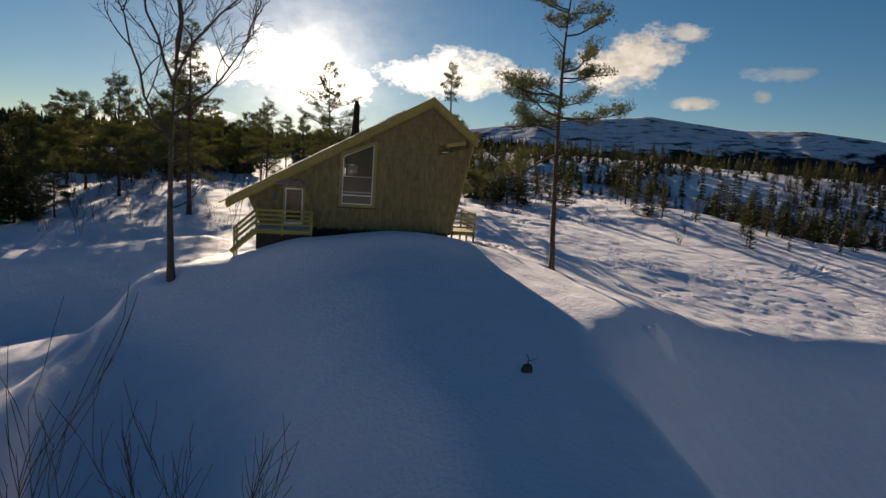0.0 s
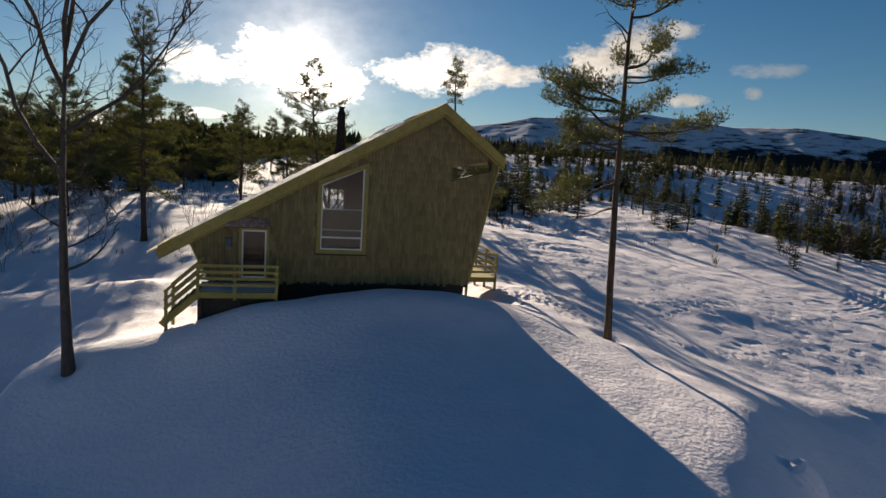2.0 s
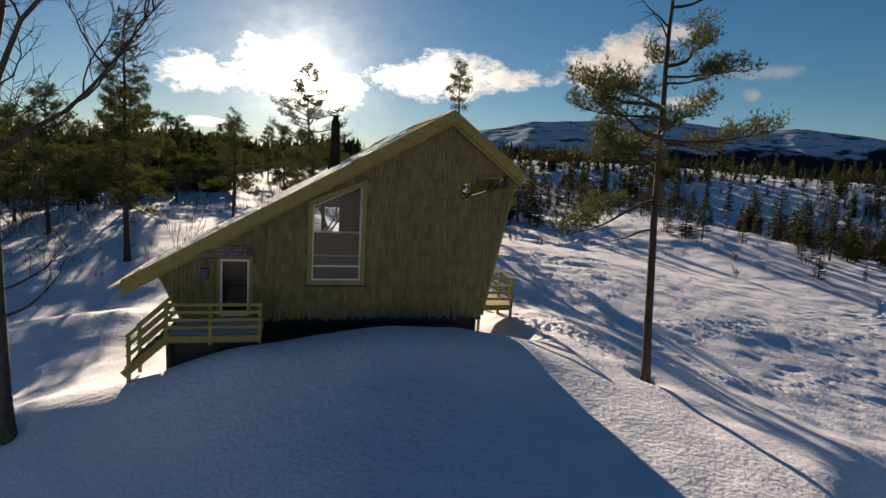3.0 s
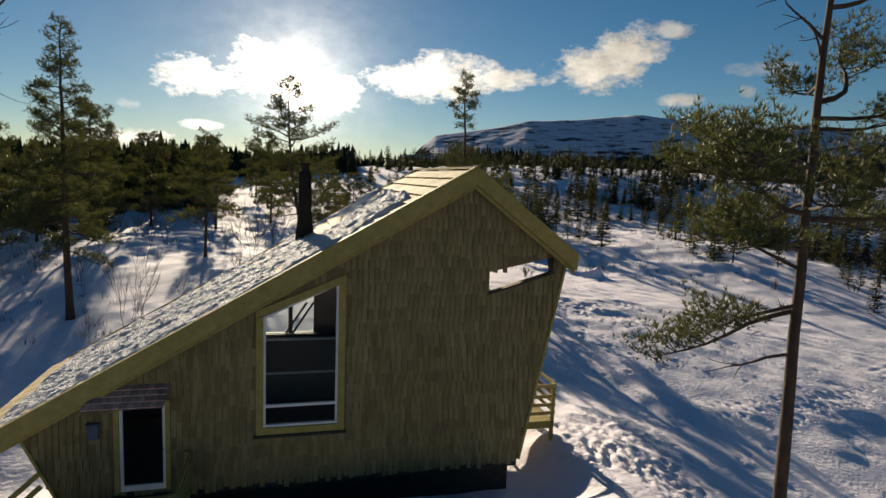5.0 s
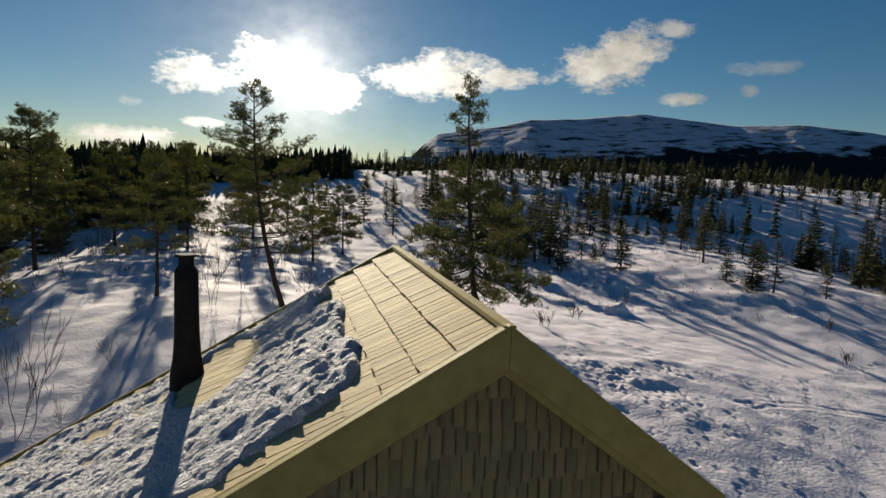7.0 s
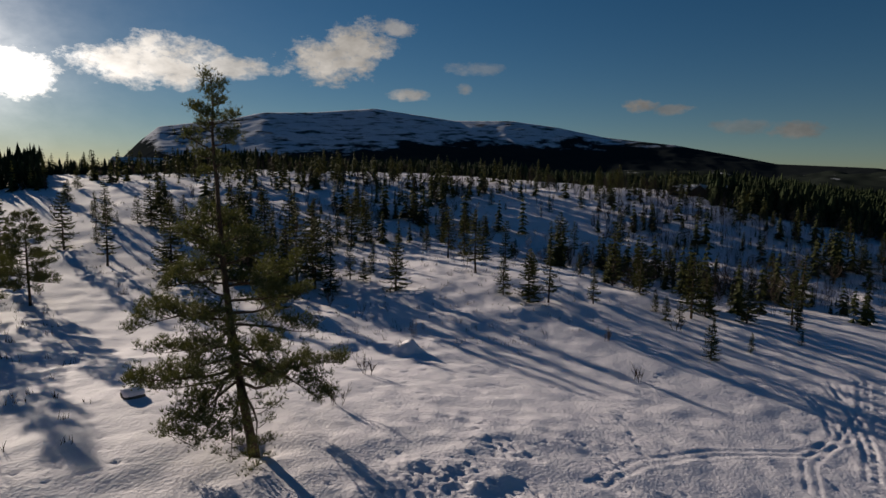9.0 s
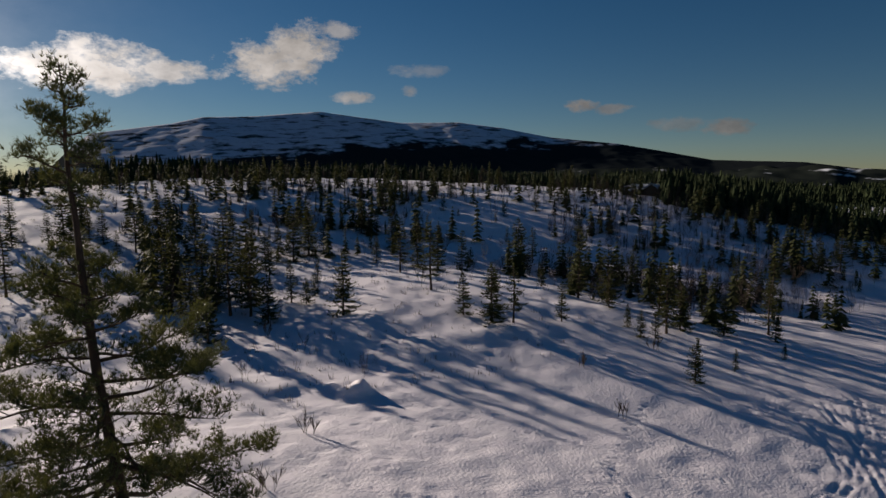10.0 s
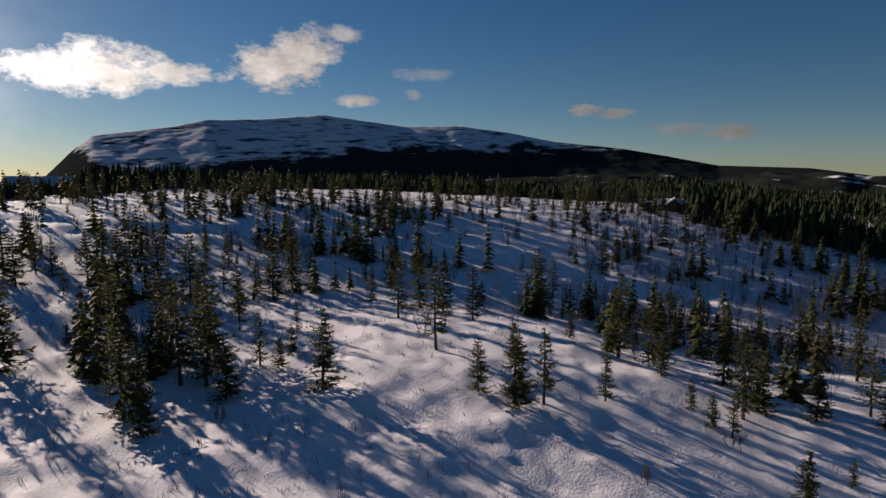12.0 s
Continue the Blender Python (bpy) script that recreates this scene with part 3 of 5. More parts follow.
def gable(shape, y0, y1, holes, end=2.42):
    """A gable wall in upright strips, left open where a hole lies. Holes: left, right, sill at left and right, head at left and right."""
    cuts = sorted({c for c in (-9.15, -8.5, 0.0, 1.45, end, *(c for h in holes for c in h[:2])) if c <= end})
    for x0, x1 in zip(cuts, cuts[1:]):
        spans = [((wall_foot(x0), wall_foot(x1)), (wall_head(x0), wall_head(x1)))]
        for l, r, ll, lr, hl, hr in holes:
            if x0 >= l - 1e-6 and x1 <= r + 1e-6:
                (f0, f1), top = spans.pop()
                h0, h1 = hl + (hr - hl) * (x0 - l) / (r - l), hl + (hr - hl) * (x1 - l) / (r - l)
                low0, low1 = ll + (lr - ll) * (x0 - l) / (r - l), ll + (lr - ll) * (x1 - l) / (r - l)
                if low0 > f0 + 0.02:
                    spans.append(((f0, min(f1, low1)), (low0, low1)))
                if max(h0, h1) < max(top) - 0.01:
                    spans.append(((min(h0, top[0]), min(h1, top[1])), top))
        for (b0, b1), (t0, t1) in spans:
            shape.hexa([(x0, y0, b0), (x1, y0, b1), (x1, y1, b1), (x0, y1, b0), (x0, y0, t0), (x1, y0, t1), (x1, y1, t1), (x0, y1, t0)])


HOLES = [(WINDOW[0], WINDOW[1], WINDOW[2], WINDOW[2], WINDOW[3], WINDOW[4]), (DOOR[0], DOOR[1], DOOR[2], DOOR[2], DOOR[3], DOOR[3]), LOFT]
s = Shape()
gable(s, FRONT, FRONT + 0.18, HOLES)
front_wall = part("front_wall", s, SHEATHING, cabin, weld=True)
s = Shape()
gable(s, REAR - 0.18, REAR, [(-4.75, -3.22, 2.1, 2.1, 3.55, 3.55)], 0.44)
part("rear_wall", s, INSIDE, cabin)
# the western side wall leans outwards; the eastern one stands back behind the open end of the gable
s = Shape()
s.hexa([(-8.5, FRONT + 0.18, 0.15), (-8.35, FRONT + 0.18, 0.15), (-8.35, REAR - 0.18, 0.15), (-8.5, REAR - 0.18, 0.15),
        (-9.15, FRONT + 0.18, 1.62), (-9.0, FRONT + 0.18, 1.68), (-9.0, REAR - 0.18, 1.68), (-9.15, REAR - 0.18, 1.62)])
part("side_wall", s, SHINGLE_REST, cabin)
s = Shape()
s.box(0.3, 0.44, FRONT + 0.18, REAR - 0.18, 0.2, 6.55)
part("side_wall", s, SHINGLE_REST, cabin)
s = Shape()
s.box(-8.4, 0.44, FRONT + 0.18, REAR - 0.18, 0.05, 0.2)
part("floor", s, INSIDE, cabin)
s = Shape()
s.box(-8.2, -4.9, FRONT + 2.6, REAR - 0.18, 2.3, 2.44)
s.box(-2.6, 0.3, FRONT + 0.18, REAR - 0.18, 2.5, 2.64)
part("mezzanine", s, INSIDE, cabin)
# brace and beam seen through the tall window
for x0, x1 in ((-4.5, -3.45), (-4.3, -3.25)):
    s = Shape()
    s.bar((x0, 29.6, 1.5), (x1, 29.6, 3.1), 0.05, 0.06)
    part("brace", s, DARK_WOOD, cabin)
s = Shape()
s.box(-3.98, -3.86, 29.5, 29.6, 0.2, 3.9)
part("post", s, DARK_WOOD, cabin)
s = Shape()
s.bar((-8.0, 29.5, 2.12), (0.2, 29.5, 2.12), 0.1, 0.13)
part("beam", s, DARK_WOOD, cabin)
# added panel: stops sun crossing both windows and keeps the room behind dark
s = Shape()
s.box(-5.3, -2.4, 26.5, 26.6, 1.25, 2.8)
sun_block = part("gallery_front", s, INSIDE, cabin)
for z in (1.98, 2.84):
    s = Shape()
    s.box(-5.3, -2.4, 26.44, 26.6, z - 0.02, z + 0.025)
    part("sun_block_rail", s, WHITE, sun_block, "pale thin handrail")
# piers under the floor, and dark skirting sheets standing in for the shaded void
for x in (-7.9, -5.6, -3.3, -1.0):
    for y in (25.6, 27.6, 29.5):
        s = Shape()
        s.box(x - 0.14, x + 0.14, y - 0.14, y + 0.14, -2.2, 0.06)
        part("pier", s, DARK_WOOD, cabin)
for b in ((-8.1, 1.5, 25.2, 25.3), (-8.1, -8.0, 25.3, 29.9), (1.0, 1.1, 25.3, 29.8), (-8.0, 1.1, 29.8, 29.9)):
    s = Shape()
    s.box(*b, -2.4, 0.04)
    part("void_skirting", s, DARK_WOOD, cabin)
s = Shape()
s.box(-8.5, 1.45, FRONT + 0.02, FRONT + 0.2, 0.02, 0.2)
part("sill_beam", s, DARK_WOOD, cabin)

# roof slabs, barge boards and ridge
EAVE_L, EAVE_R, VERGE_F, VERGE_R = -10.15, 2.56, 24.14, 30.4
roof = tagged(new("roof"), "", "")
roof.parent = cabin
for x0, x1 in ((EAVE_L, 0.0), (0.0, EAVE_R)):
    s = Shape()
    z0, z1 = roof_z(x0) - 0.05, roof_z(x1) - 0.05
    s.hexa([(x0, VERGE_F + 0.06, z0 - 0.17), (x1, VERGE_F + 0.06, z1 - 0.17), (x1, VERGE_R, z1 - 0.17), (x0, VERGE_R, z0 - 0.17),
            (x0, VERGE_F + 0.06, z0), (x1, VERGE_F + 0.06, z1), (x1, VERGE_R, z1), (x0, VERGE_R, z0)])
    part("roof_slab", s, BOARD, roof)
    for y0, y1, drop in ((VERGE_F - 0.05, VERGE_F + 0.06, 0.42), (VERGE_F + 0.06, VERGE_F + 0.10, 0.52), (VERGE_R, VERGE_R + 0.05, 0.42)):
        s = Shape()
        tz0, tz1 = roof_z(x0) + 0.07, roof_z(x1) + 0.07
        s.hexa([(x0, y0, tz0 - drop), (x1, y0, tz1 - drop), (x1, y1, tz1 - drop), (x0, y1, tz0 - drop), (x0, y0, tz0), (x1, y0, tz1), (x1, y1, tz1), (x0, y1, tz0)])
        part("barge_board", s, BOARD, roof, bevel=0.008)
s = Shape()
s.hexa([(EAVE_L - 0.05, VERGE_F + 0.06, roof_z(EAVE_L) - 0.33), (EAVE_L, VERGE_F + 0.06, roof_z(EAVE_L) - 0.33), (EAVE_L, VERGE_R, roof_z(EAVE_L) - 0.33), (EAVE_L - 0.05, VERGE_R, roof_z(EAVE_L) - 0.33),
        (EAVE_L - 0.05, VERGE_F + 0.06, roof_z(EAVE_L) - 0.02), (EAVE_L, VERGE_F + 0.06, roof_z(EAVE_L) - 0.02), (EAVE_L, VERGE_R, roof_z(EAVE_L) - 0.02), (EAVE_L - 0.05, VERGE_R, roof_z(EAVE_L) - 0.02)])
part("eave_board", s, BOARD, roof)
s = Shape()
s.bar((0, VERGE_F - 0.02, RIDGE + 0.03), (0, VERGE_R + 0.03, RIDGE + 0.03), 0.12, 0.05)
part("ridge_board", s, BOARD, roof)

# chimney
s = Shape()
s.tube([(-3.55, 29.0, 4.9), (-3.55, 29.0, 5.3), (-3.55, 29.0, 5.6), (-3.55, 29.0, 5.95), (-3.55, 29.0, 6.98), (-3.55, 29.0, 7.08)], [0.27, 0.26, 0.215, 0.19, 0.175, 0.12], 14)
chimney = part("chimney", s, CHIMNEY, cabin, "black tapered metal chimney", smooth=True)
s = Shape()
s.tube([(-3.55, 29.0, 7.08), (-3.55, 29.0, 7.2), (-3.55, 29.0, 7.21), (-3.55, 29.0, 7.235), (-3.55, 29.0, 7.25)], [0.12, 0.11, 0.17, 0.165, 0.15], 14)
part("chimney_cap", s, CHIMNEY, chimney)

# tall slanted window
window = tagged(new("window"), "", "")
window.parent = cabin
L, R, LO, HL, HR = WINDOW


def surround(shape, inset, width, y0, y1, sill=True):
    l, r, lo = L + inset, R - inset, LO + inset
    hl, hr = HL - inset * 0.75, HR - inset * 1.3
    w = width
    shape.hexa([(l - w, y0, lo - w * sill), (l, y0, lo - w * sill), (l, y1, lo - w * sill), (l - w, y1, lo - w * sill), (l - w, y0, hl), (l, y0, hl + 0.02), (l, y1, hl + 0.02), (l - w, y1, hl)])
    shape.hexa([(r, y0, lo - w * sill), (r + w, y0, lo - w * sill), (r + w, y1, lo - w * sill), (r, y1, lo - w * sill), (r, y0, hr), (r + w, y0, hr + 0.05), (r + w, y1, hr + 0.05), (r, y1, hr)])
    shape.hexa([(l - w, y0, hl - 0.01), (r + w, y0, hr + 0.05), (r + w, y1, hr + 0.05), (l - w, y1, hl - 0.01), (l - w, y0, hl + w), (r + w, y0, hr + w + 0.07), (r + w, y1, hr + w + 0.07), (l - w, y1, hl + w)])
    shape.box(l, r, y0, y1, lo - w, lo)


s = Shape()
surround(s, 0.0, 0.15, FRONT - 0.06, FRONT + 0.02)
part("window_trim", s, BOARD, window, "broad yellow pine window trim")
s = Shape()
surround(s, 0.05, 0.05, FRONT + 0.0, FRONT + 0.1)
s.box(L + 0.05, R - 0.05, FRONT + 0.01, FRONT + 0.09, 1.86, 1.92)
part("window_frame", s, WHITE, window, "white painted window frame")
s = Shape()
s.box(L - 0.2, R + 0.2, FRONT - 0.12, FRONT - 0.01, LO - 0.2, LO - 0.15)
part("window_sill", s, DARK_WOOD, window)
for lo, lz, rz in ((1.92, HL - 0.04, HR - 0.07), (LO + 0.05, 1.86, 1.86)):
    s = Shape()
    s.hexa([(L + 0.05, FRONT + 0.04, lo), (R - 0.05, FRONT + 0.04, lo), (R - 0.05, FRONT + 0.052, lo), (L + 0.05, FRONT + 0.052, lo),
            (L + 0.05, FRONT + 0.04, lz), (R - 0.05, FRONT + 0.04, rz), (R - 0.05, FRONT + 0.052, rz), (L + 0.05, FRONT + 0.052, lz)])
    part("pane", s, GLASS, window).visible_shadow = False

# glazed door with its little shingled canopy
door = tagged(new("door"), "", "")
door.parent = cabin
l, r, lo, hi = DOOR
s = Shape()
for x0, x1, z0, z1 in ((l - 0.1, l, lo, hi + 0.1), (r, r + 0.1, lo, hi + 0.1), (l, r, hi, hi + 0.1)):
    s.box(x0, x1, FRONT - 0.05, FRONT + 0.03, z0, z1)
part("door_trim", s, BOARD, door)
s = Shape()
for x0, x1, z0, z1 in ((l, l + 0.06, lo, hi), (r - 0.06, r, lo, hi), (l + 0.06, r - 0.06, hi - 0.07, hi), (l + 0.06, r - 0.06, lo, lo + 0.12)):
    s.box(x0, x1, FRONT, FRONT + 0.07, z0, z1)
part("door_frame", s, WHITE, door, "white painted door frame")
s = Shape()
s.box(l + 0.06, r - 0.06, FRONT + 0.03, FRONT + 0.045, lo + 0.12, hi - 0.07)
part("pane", s, GLASS, door).visible_shadow = False
s = Shape()
s.bar((r - 0.03, FRONT - 0.03, 1.1), (r - 0.13, FRONT - 0.04, 1.1), 0.02, 0.02)
part("door_handle", s, CHIMNEY, door)
canopy = tagged(new("canopy"), "", "")
canopy.parent = cabin
s = Shape()
s.hexa([(-7.85, FRONT - 0.55, 2.2), (-6.42, FRONT - 0.55, 2.2), (-6.42, FRONT - 0.02, 2.48), (-7.85, FRONT - 0.02, 2.48), (-7.85, FRONT - 0.55, 2.23), (-6.42, FRONT - 0.55, 2.23), (-6.42, FRONT - 0.02, 2.51), (-7.85, FRONT - 0.02, 2.51)])
part("canopy_deck", s, DARK_WOOD, canopy)
CANOPY_SHINGLE = material("canopy_shingle", ((0.24, 0.15, 0.13), (0.44, 0.30, 0.26)), 8.0, 0.8, 0.4, 40.0, per_piece=0.25)
for row in range(4):
    y0 = FRONT - 0.6 + row * 0.145
    for k in range(11):
        s = Shape()
        x0 = -7.88 + k * 0.135 + (row % 2) * 0.03
        zz = 2.215 + (y0 - FRONT + 0.6) * 0.53 + 0.02
        s.hexa([(x0, y0, zz), (x0 + 0.125, y0, zz), (x0 + 0.125, y0 + 0.17, zz + 0.075), (x0, y0 + 0.17, zz + 0.075), (x0, y0, zz + 0.022), (x0 + 0.125, y0, zz + 0.022), (x0 + 0.125, y0 + 0.17, zz + 0.085), (x0, y0 + 0.17, zz + 0.085)])
        part("shingle", s, CANOPY_SHINGLE, canopy)
s = Shape()
s.bar((-7.75, FRONT - 0.02, 2.1), (-7.75, FRONT - 0.45, 2.24), 0.06, 0.06)
bracket = part("bracket", s, BOARD, canopy)
part("bracket", bracket.data, BOARD, canopy).location.x = 1.23

# slanting slit in the free end of the gable
s = Shape()
s.bar((LOFT[0] - 0.04, FRONT + 0.08, LOFT[2] - 0.03), (LOFT[1] + 0.02, FRONT + 0.08, LOFT[3] - 0.022), 0.2, 0.035)
part("loft_sill", s, DARK_WOOD, cabin)
s = Shape()
s.bar((LOFT[1] - 0.02, FRONT + 0.1, LOFT[3] - 0.02), (LOFT[1] - 0.1, FRONT + 0.1, LOFT[5]), 0.1, 0.06)
part("loft_post", s, DARK_WOOD, cabin)
s = Shape()
s.bar((-9.2, FRONT - 0.02, 1.66), (-8.52, FRONT - 0.02, 0.16), 0.06, 0.06)
part("corner_board", s, BOARD, cabin)
s = Shape()
s.bar((2.45, FRONT - 0.02, 5.05), (1.48, FRONT - 0.02, 0.2), 0.06, 0.06)
part("corner_board", s, BOARD, cabin)

# porch deck with rails and steps
porch = tagged(new("porch"), "raised wooden porch with slatted railing and short steps", "porch")
DX0, DX1, DY0, DY1, DZ = -8.65, -6.0, 22.55, 24.42, 0.12
for k in range(14):
    s = Shape()
    w = (DY1 - DY0) / 14
    s.box(DX0, DX1, DY0 + k * w + 0.006, DY0 + (k + 1) * w - 0.006, DZ - 0.04, DZ)
    part("deck_plank", s, BOARD, porch)
s = Shape()
s.box(DX0, DX1, DY0 - 0.04, DY0, DZ - 0.2, DZ)
s.box(DX0 - 0.04, DX0, DY0, DY1, DZ - 0.2, DZ)
part("rim_board", s, BOARD, porch)
posts = [(DX0 + 0.05, DY0), (-7.42, DY0), (DX1 - 0.05, DY0), (DX1 - 0.05, DY1 - 0.1)]
for x, y in posts:
    s = Shape()
    s.box(x - 0.05, x + 0.05, y - 0.05, y + 0.05, -0.15, DZ + 0.98)
    part("rail_post", s, BOARD, porch, bevel=0.006)
for x, y in ((DX0 + 0.1, DY0 + 0.1), (-7.3, DY0 + 0.1), (DX1 - 0.1, DY0 + 0.1)):
    s = Shape()
    s.box(x - 0.06, x + 0.06, y - 0.06, y + 0.06, -2.4, DZ - 0.04)
    part("stilt", s, DARK_WOOD, porch)
# dark sheets that stand in for the deep shade under the porch
s = Shape()
s.box(DX0 + 0.1, DX1 - 0.1, DY0 + 0.25, DY0 + 0.3, -2.4, DZ - 0.05)
s.box(DX0 + 0.1, DX0 + 0.15, DY0 + 0.3, DY1 + 1.2, -2.4, DZ - 0.05)
part("porch_void_skirting", s, DARK_WOOD, porch)
for h in (0.26, 0.48, 0.70, 0.92):
    s = Shape()
    s.box(DX0, DX1, DY0 - 0.085, DY0 - 0.05, DZ + h - 0.05, DZ + h + 0.05)
    part("rail", s, BOARD, porch, bevel=0.006)
    s = Shape()
    s.box(DX1, DX1 + 0.035, DY0, DY1 - 0.05, DZ + h - 0.05, DZ + h + 0.05)
    part("rail", s, BOARD, porch, bevel=0.006)
for k in range(5):
    s = Shape()
    x = DX0 - 0.06 - k * 0.2
    s.box(x - 0.22, x, DY0 + 0.15, DY1 - 0.5, DZ - 0.2 - k * 0.19, DZ - 0.16 - k * 0.19)
    part("step", s, BOARD, porch)
for y in (DY0 + 0.1, DY1 - 0.45):
    s = Shape()
    s.bar((DX0, y, DZ - 0.15), (DX0 - 1.1, y, DZ - 1.15), 0.05, 0.22)
    part("stringer", s, BOARD, porch)
    s = Shape()
    s.box(DX0 - 1.0, DX0 - 0.9, y - 0.05, y + 0.05, DZ - 1.5, DZ + 0.02)
    part("rail_post", s, BOARD, porch)
    for h in (0.36, 0.66, 0.94):
        s = Shape()
        s.bar((DX0 + 0.05, y - 0.06, DZ + h), (DX0 - 1.0, y - 0.06, DZ + h - 0.97), 0.035, 0.1)
        part("rail", s, BOARD, porch)

# thin snow trodden on the porch boards
bx, by = np.meshgrid(np.linspace(DX0 + 0.08, DX1 - 0.12, 40), np.linspace(DY0 + 0.06, DY1 - 0.15, 26))
bz = DZ + 0.004 + 0.05 * smooth(-0.45, 0.6, ripple(bx, by, 0.5, 81)) * smooth(0, 0.25, bx - DX0 - 0.08) * smooth(0, 0.2, DX1 - 0.12 - bx) * smooth(0, 0.15, by - DY0 - 0.06) * smooth(0, 0.2, DY1 - 0.15 - by)
ids = np.arange(bx.size).reshape(bx.shape)
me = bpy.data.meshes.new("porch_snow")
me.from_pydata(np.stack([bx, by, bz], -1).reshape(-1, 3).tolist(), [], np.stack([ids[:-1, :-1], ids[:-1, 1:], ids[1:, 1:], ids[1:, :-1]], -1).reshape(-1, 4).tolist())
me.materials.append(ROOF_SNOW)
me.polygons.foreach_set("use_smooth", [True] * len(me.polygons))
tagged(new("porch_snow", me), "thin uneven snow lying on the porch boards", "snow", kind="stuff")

# small box beside the door
meter = tagged(new("wall_box"), "small dull blue box fixed on the shingle wall", "box")
s = Shape()
s.box(-0.11, 0.11, -0.1, 0.0, -0.16, 0.16)
part("housing", s, BOX_BLUE, meter, bevel=0.02)
s = Shape()
s.box(-0.13, 0.13, -0.12, 0.0, 0.16, 0.185)
part("lid", s, BOX_BLUE, meter, bevel=0.006)
meter.location = (-7.82, FRONT - 0.03, 1.6)

# terrace on the eastern side
terrace = tagged(new("terrace"), "narrow wooden terrace with a slatted railing beside the wall", "terrace")
TX0, TX1, TY0, TY1, TZ = 0.46, 3.55, 27.0, 30.0, 0.02
for k in range(14):
    s = Shape()
    w = (TY1 - TY0) / 14
    s.box(TX0, TX1, TY0 + k * w + 0.008, TY0 + (k + 1) * w - 0.008, TZ - 0.04, TZ)
    part("deck_plank", s, BOARD, terrace)
s = Shape()
s.box(TX0, TX1, TY0 - 0.05, TY0, TZ - 0.22, TZ)
s.box(TX1, TX1 + 0.05, TY0, TY1, TZ - 0.22, TZ)
part("rim_board", s, BOARD, terrace)
for x, y in ((2.2, TY0), (TX1, TY0), (TX1, 28.5), (TX1, TY1)):
    s = Shape()
    s.box(x - 0.05, x + 0.05, y - 0.05, y + 0.05, -1.5, TZ + 1.12)
    part("rail_post", s, BOARD, terrace, bevel=0.006)
for h in (0.25, 0.5, 0.75, 1.07):
    s = Shape()
    s.box(0.5, TX1 + 0.05, TY0 - 0.085, TY0 - 0.05, TZ + h - 0.05, TZ + h + 0.05)
    part("rail", s, BOARD, terrace)
    s = Shape()
    s.box(TX1 + 0.05, TX1 + 0.085, TY0, TY1, TZ + h - 0.05, TZ + h + 0.05)
    part("rail", s, BOARD, terrace)

# snow lying on the western slope of the roof
def roof_snow_depth(x, y):
    edge = 1.0 + 0.35 * ripple(y, x * 0 + 3, 1.6, 11) + 0.22 * ripple(y, x * 0, 0.5, 12) + 0.15 * ripple(x, y, 0.35, 15)
    verge = 0.16 + 0.24 * smooth(-4.5, -2.0, x) + 0.1 * ripple(x, y * 0, 0.9, 13) + 0.1 * ripple(x, y, 0.3, 20) + 0.55 * smooth(-2.6, -1.0, x) * (0.6 + 0.6 * ripple(x, y * 0, 0.4, 16))
    d = np.minimum(smooth(0, 0.22, -x - edge), smooth(0, 0.15, y - VERGE_F - verge))
    d = d * smooth(0, 0.25, VERGE_R - 0.1 - y) * smooth(0, 0.3, x - EAVE_L - 0.05)
    bare = np.exp(-(((x + 3.05) / 0.68) ** 2 + ((y - 28.6) / 1.5) ** 2) ** 2 * 1.2)
    d = d * (1 - smooth(0.35, 0.6, bare + 0.14 * ripple(x, y, 0.4, 14)))
    lump = 0.10 + 0.04 * ripple(x, y, 0.9, 17) + 0.03 * ripple(x, y, 0.31, 18) + 0.04 * np.abs(ripple(x, y, 0.17, 19)) + 0.045 * np.abs(ripple(x, y, 0.1, 24))
    return d * np.maximum(lump, 0.03) * (1 + 0.5 * smooth(-3, -1, x))


sx = np.arange(EAVE_L, -0.3, 0.045)
sy = np.arange(VERGE_F, VERGE_R, 0.045)
SX, SY = np.meshgrid(sx, sy)
depth = roof_snow_depth(SX, SY)
SZ = RIDGE + LEFT_SLOPE * SX - 0.06 + depth
ids = np.arange(SX.size).reshape(SX.shape)
keep = np.maximum.reduce([depth[:-1, :-1], depth[1:, :-1], depth[:-1, 1:], depth[1:, 1:]]) > 0.004
q = np.stack([ids[:-1, :-1], ids[:-1, 1:], ids[1:, 1:], ids[1:, :-1]], -1)[keep]
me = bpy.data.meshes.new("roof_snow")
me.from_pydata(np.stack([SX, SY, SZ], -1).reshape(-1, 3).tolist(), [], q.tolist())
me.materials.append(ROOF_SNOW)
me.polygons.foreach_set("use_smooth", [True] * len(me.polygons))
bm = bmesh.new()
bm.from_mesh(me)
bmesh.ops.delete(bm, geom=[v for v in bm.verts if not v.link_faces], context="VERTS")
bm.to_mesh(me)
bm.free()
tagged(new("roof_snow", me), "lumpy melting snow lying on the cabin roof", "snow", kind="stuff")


# ---- trees ----
def tuft(shape, p, d, size, rng, blades=7, width=0.16):
    """A spray of needles at p, pointing roughly along d."""
    k = len(shape.v)
    for i in range(blades):
        t = Vector((rng.uniform(-1, 1), rng.uniform(-1, 1), rng.uniform(-0.5, 1))) * 0.9 + d
        t.normalize()
        side = t.cross(Vector((rng.uniform(-1, 1), rng.uniform(-1, 1), rng.uniform(-1, 1)))).normalized() * size * width
        tip = p + t * size * rng.uniform(0.7, 1.15)
        shape.v.extend((tuple(p - side), tuple(p + side), tuple(tip)))
        shape.f.append((k + 3 * i, k + 3 * i + 1, k + 3 * i + 2))


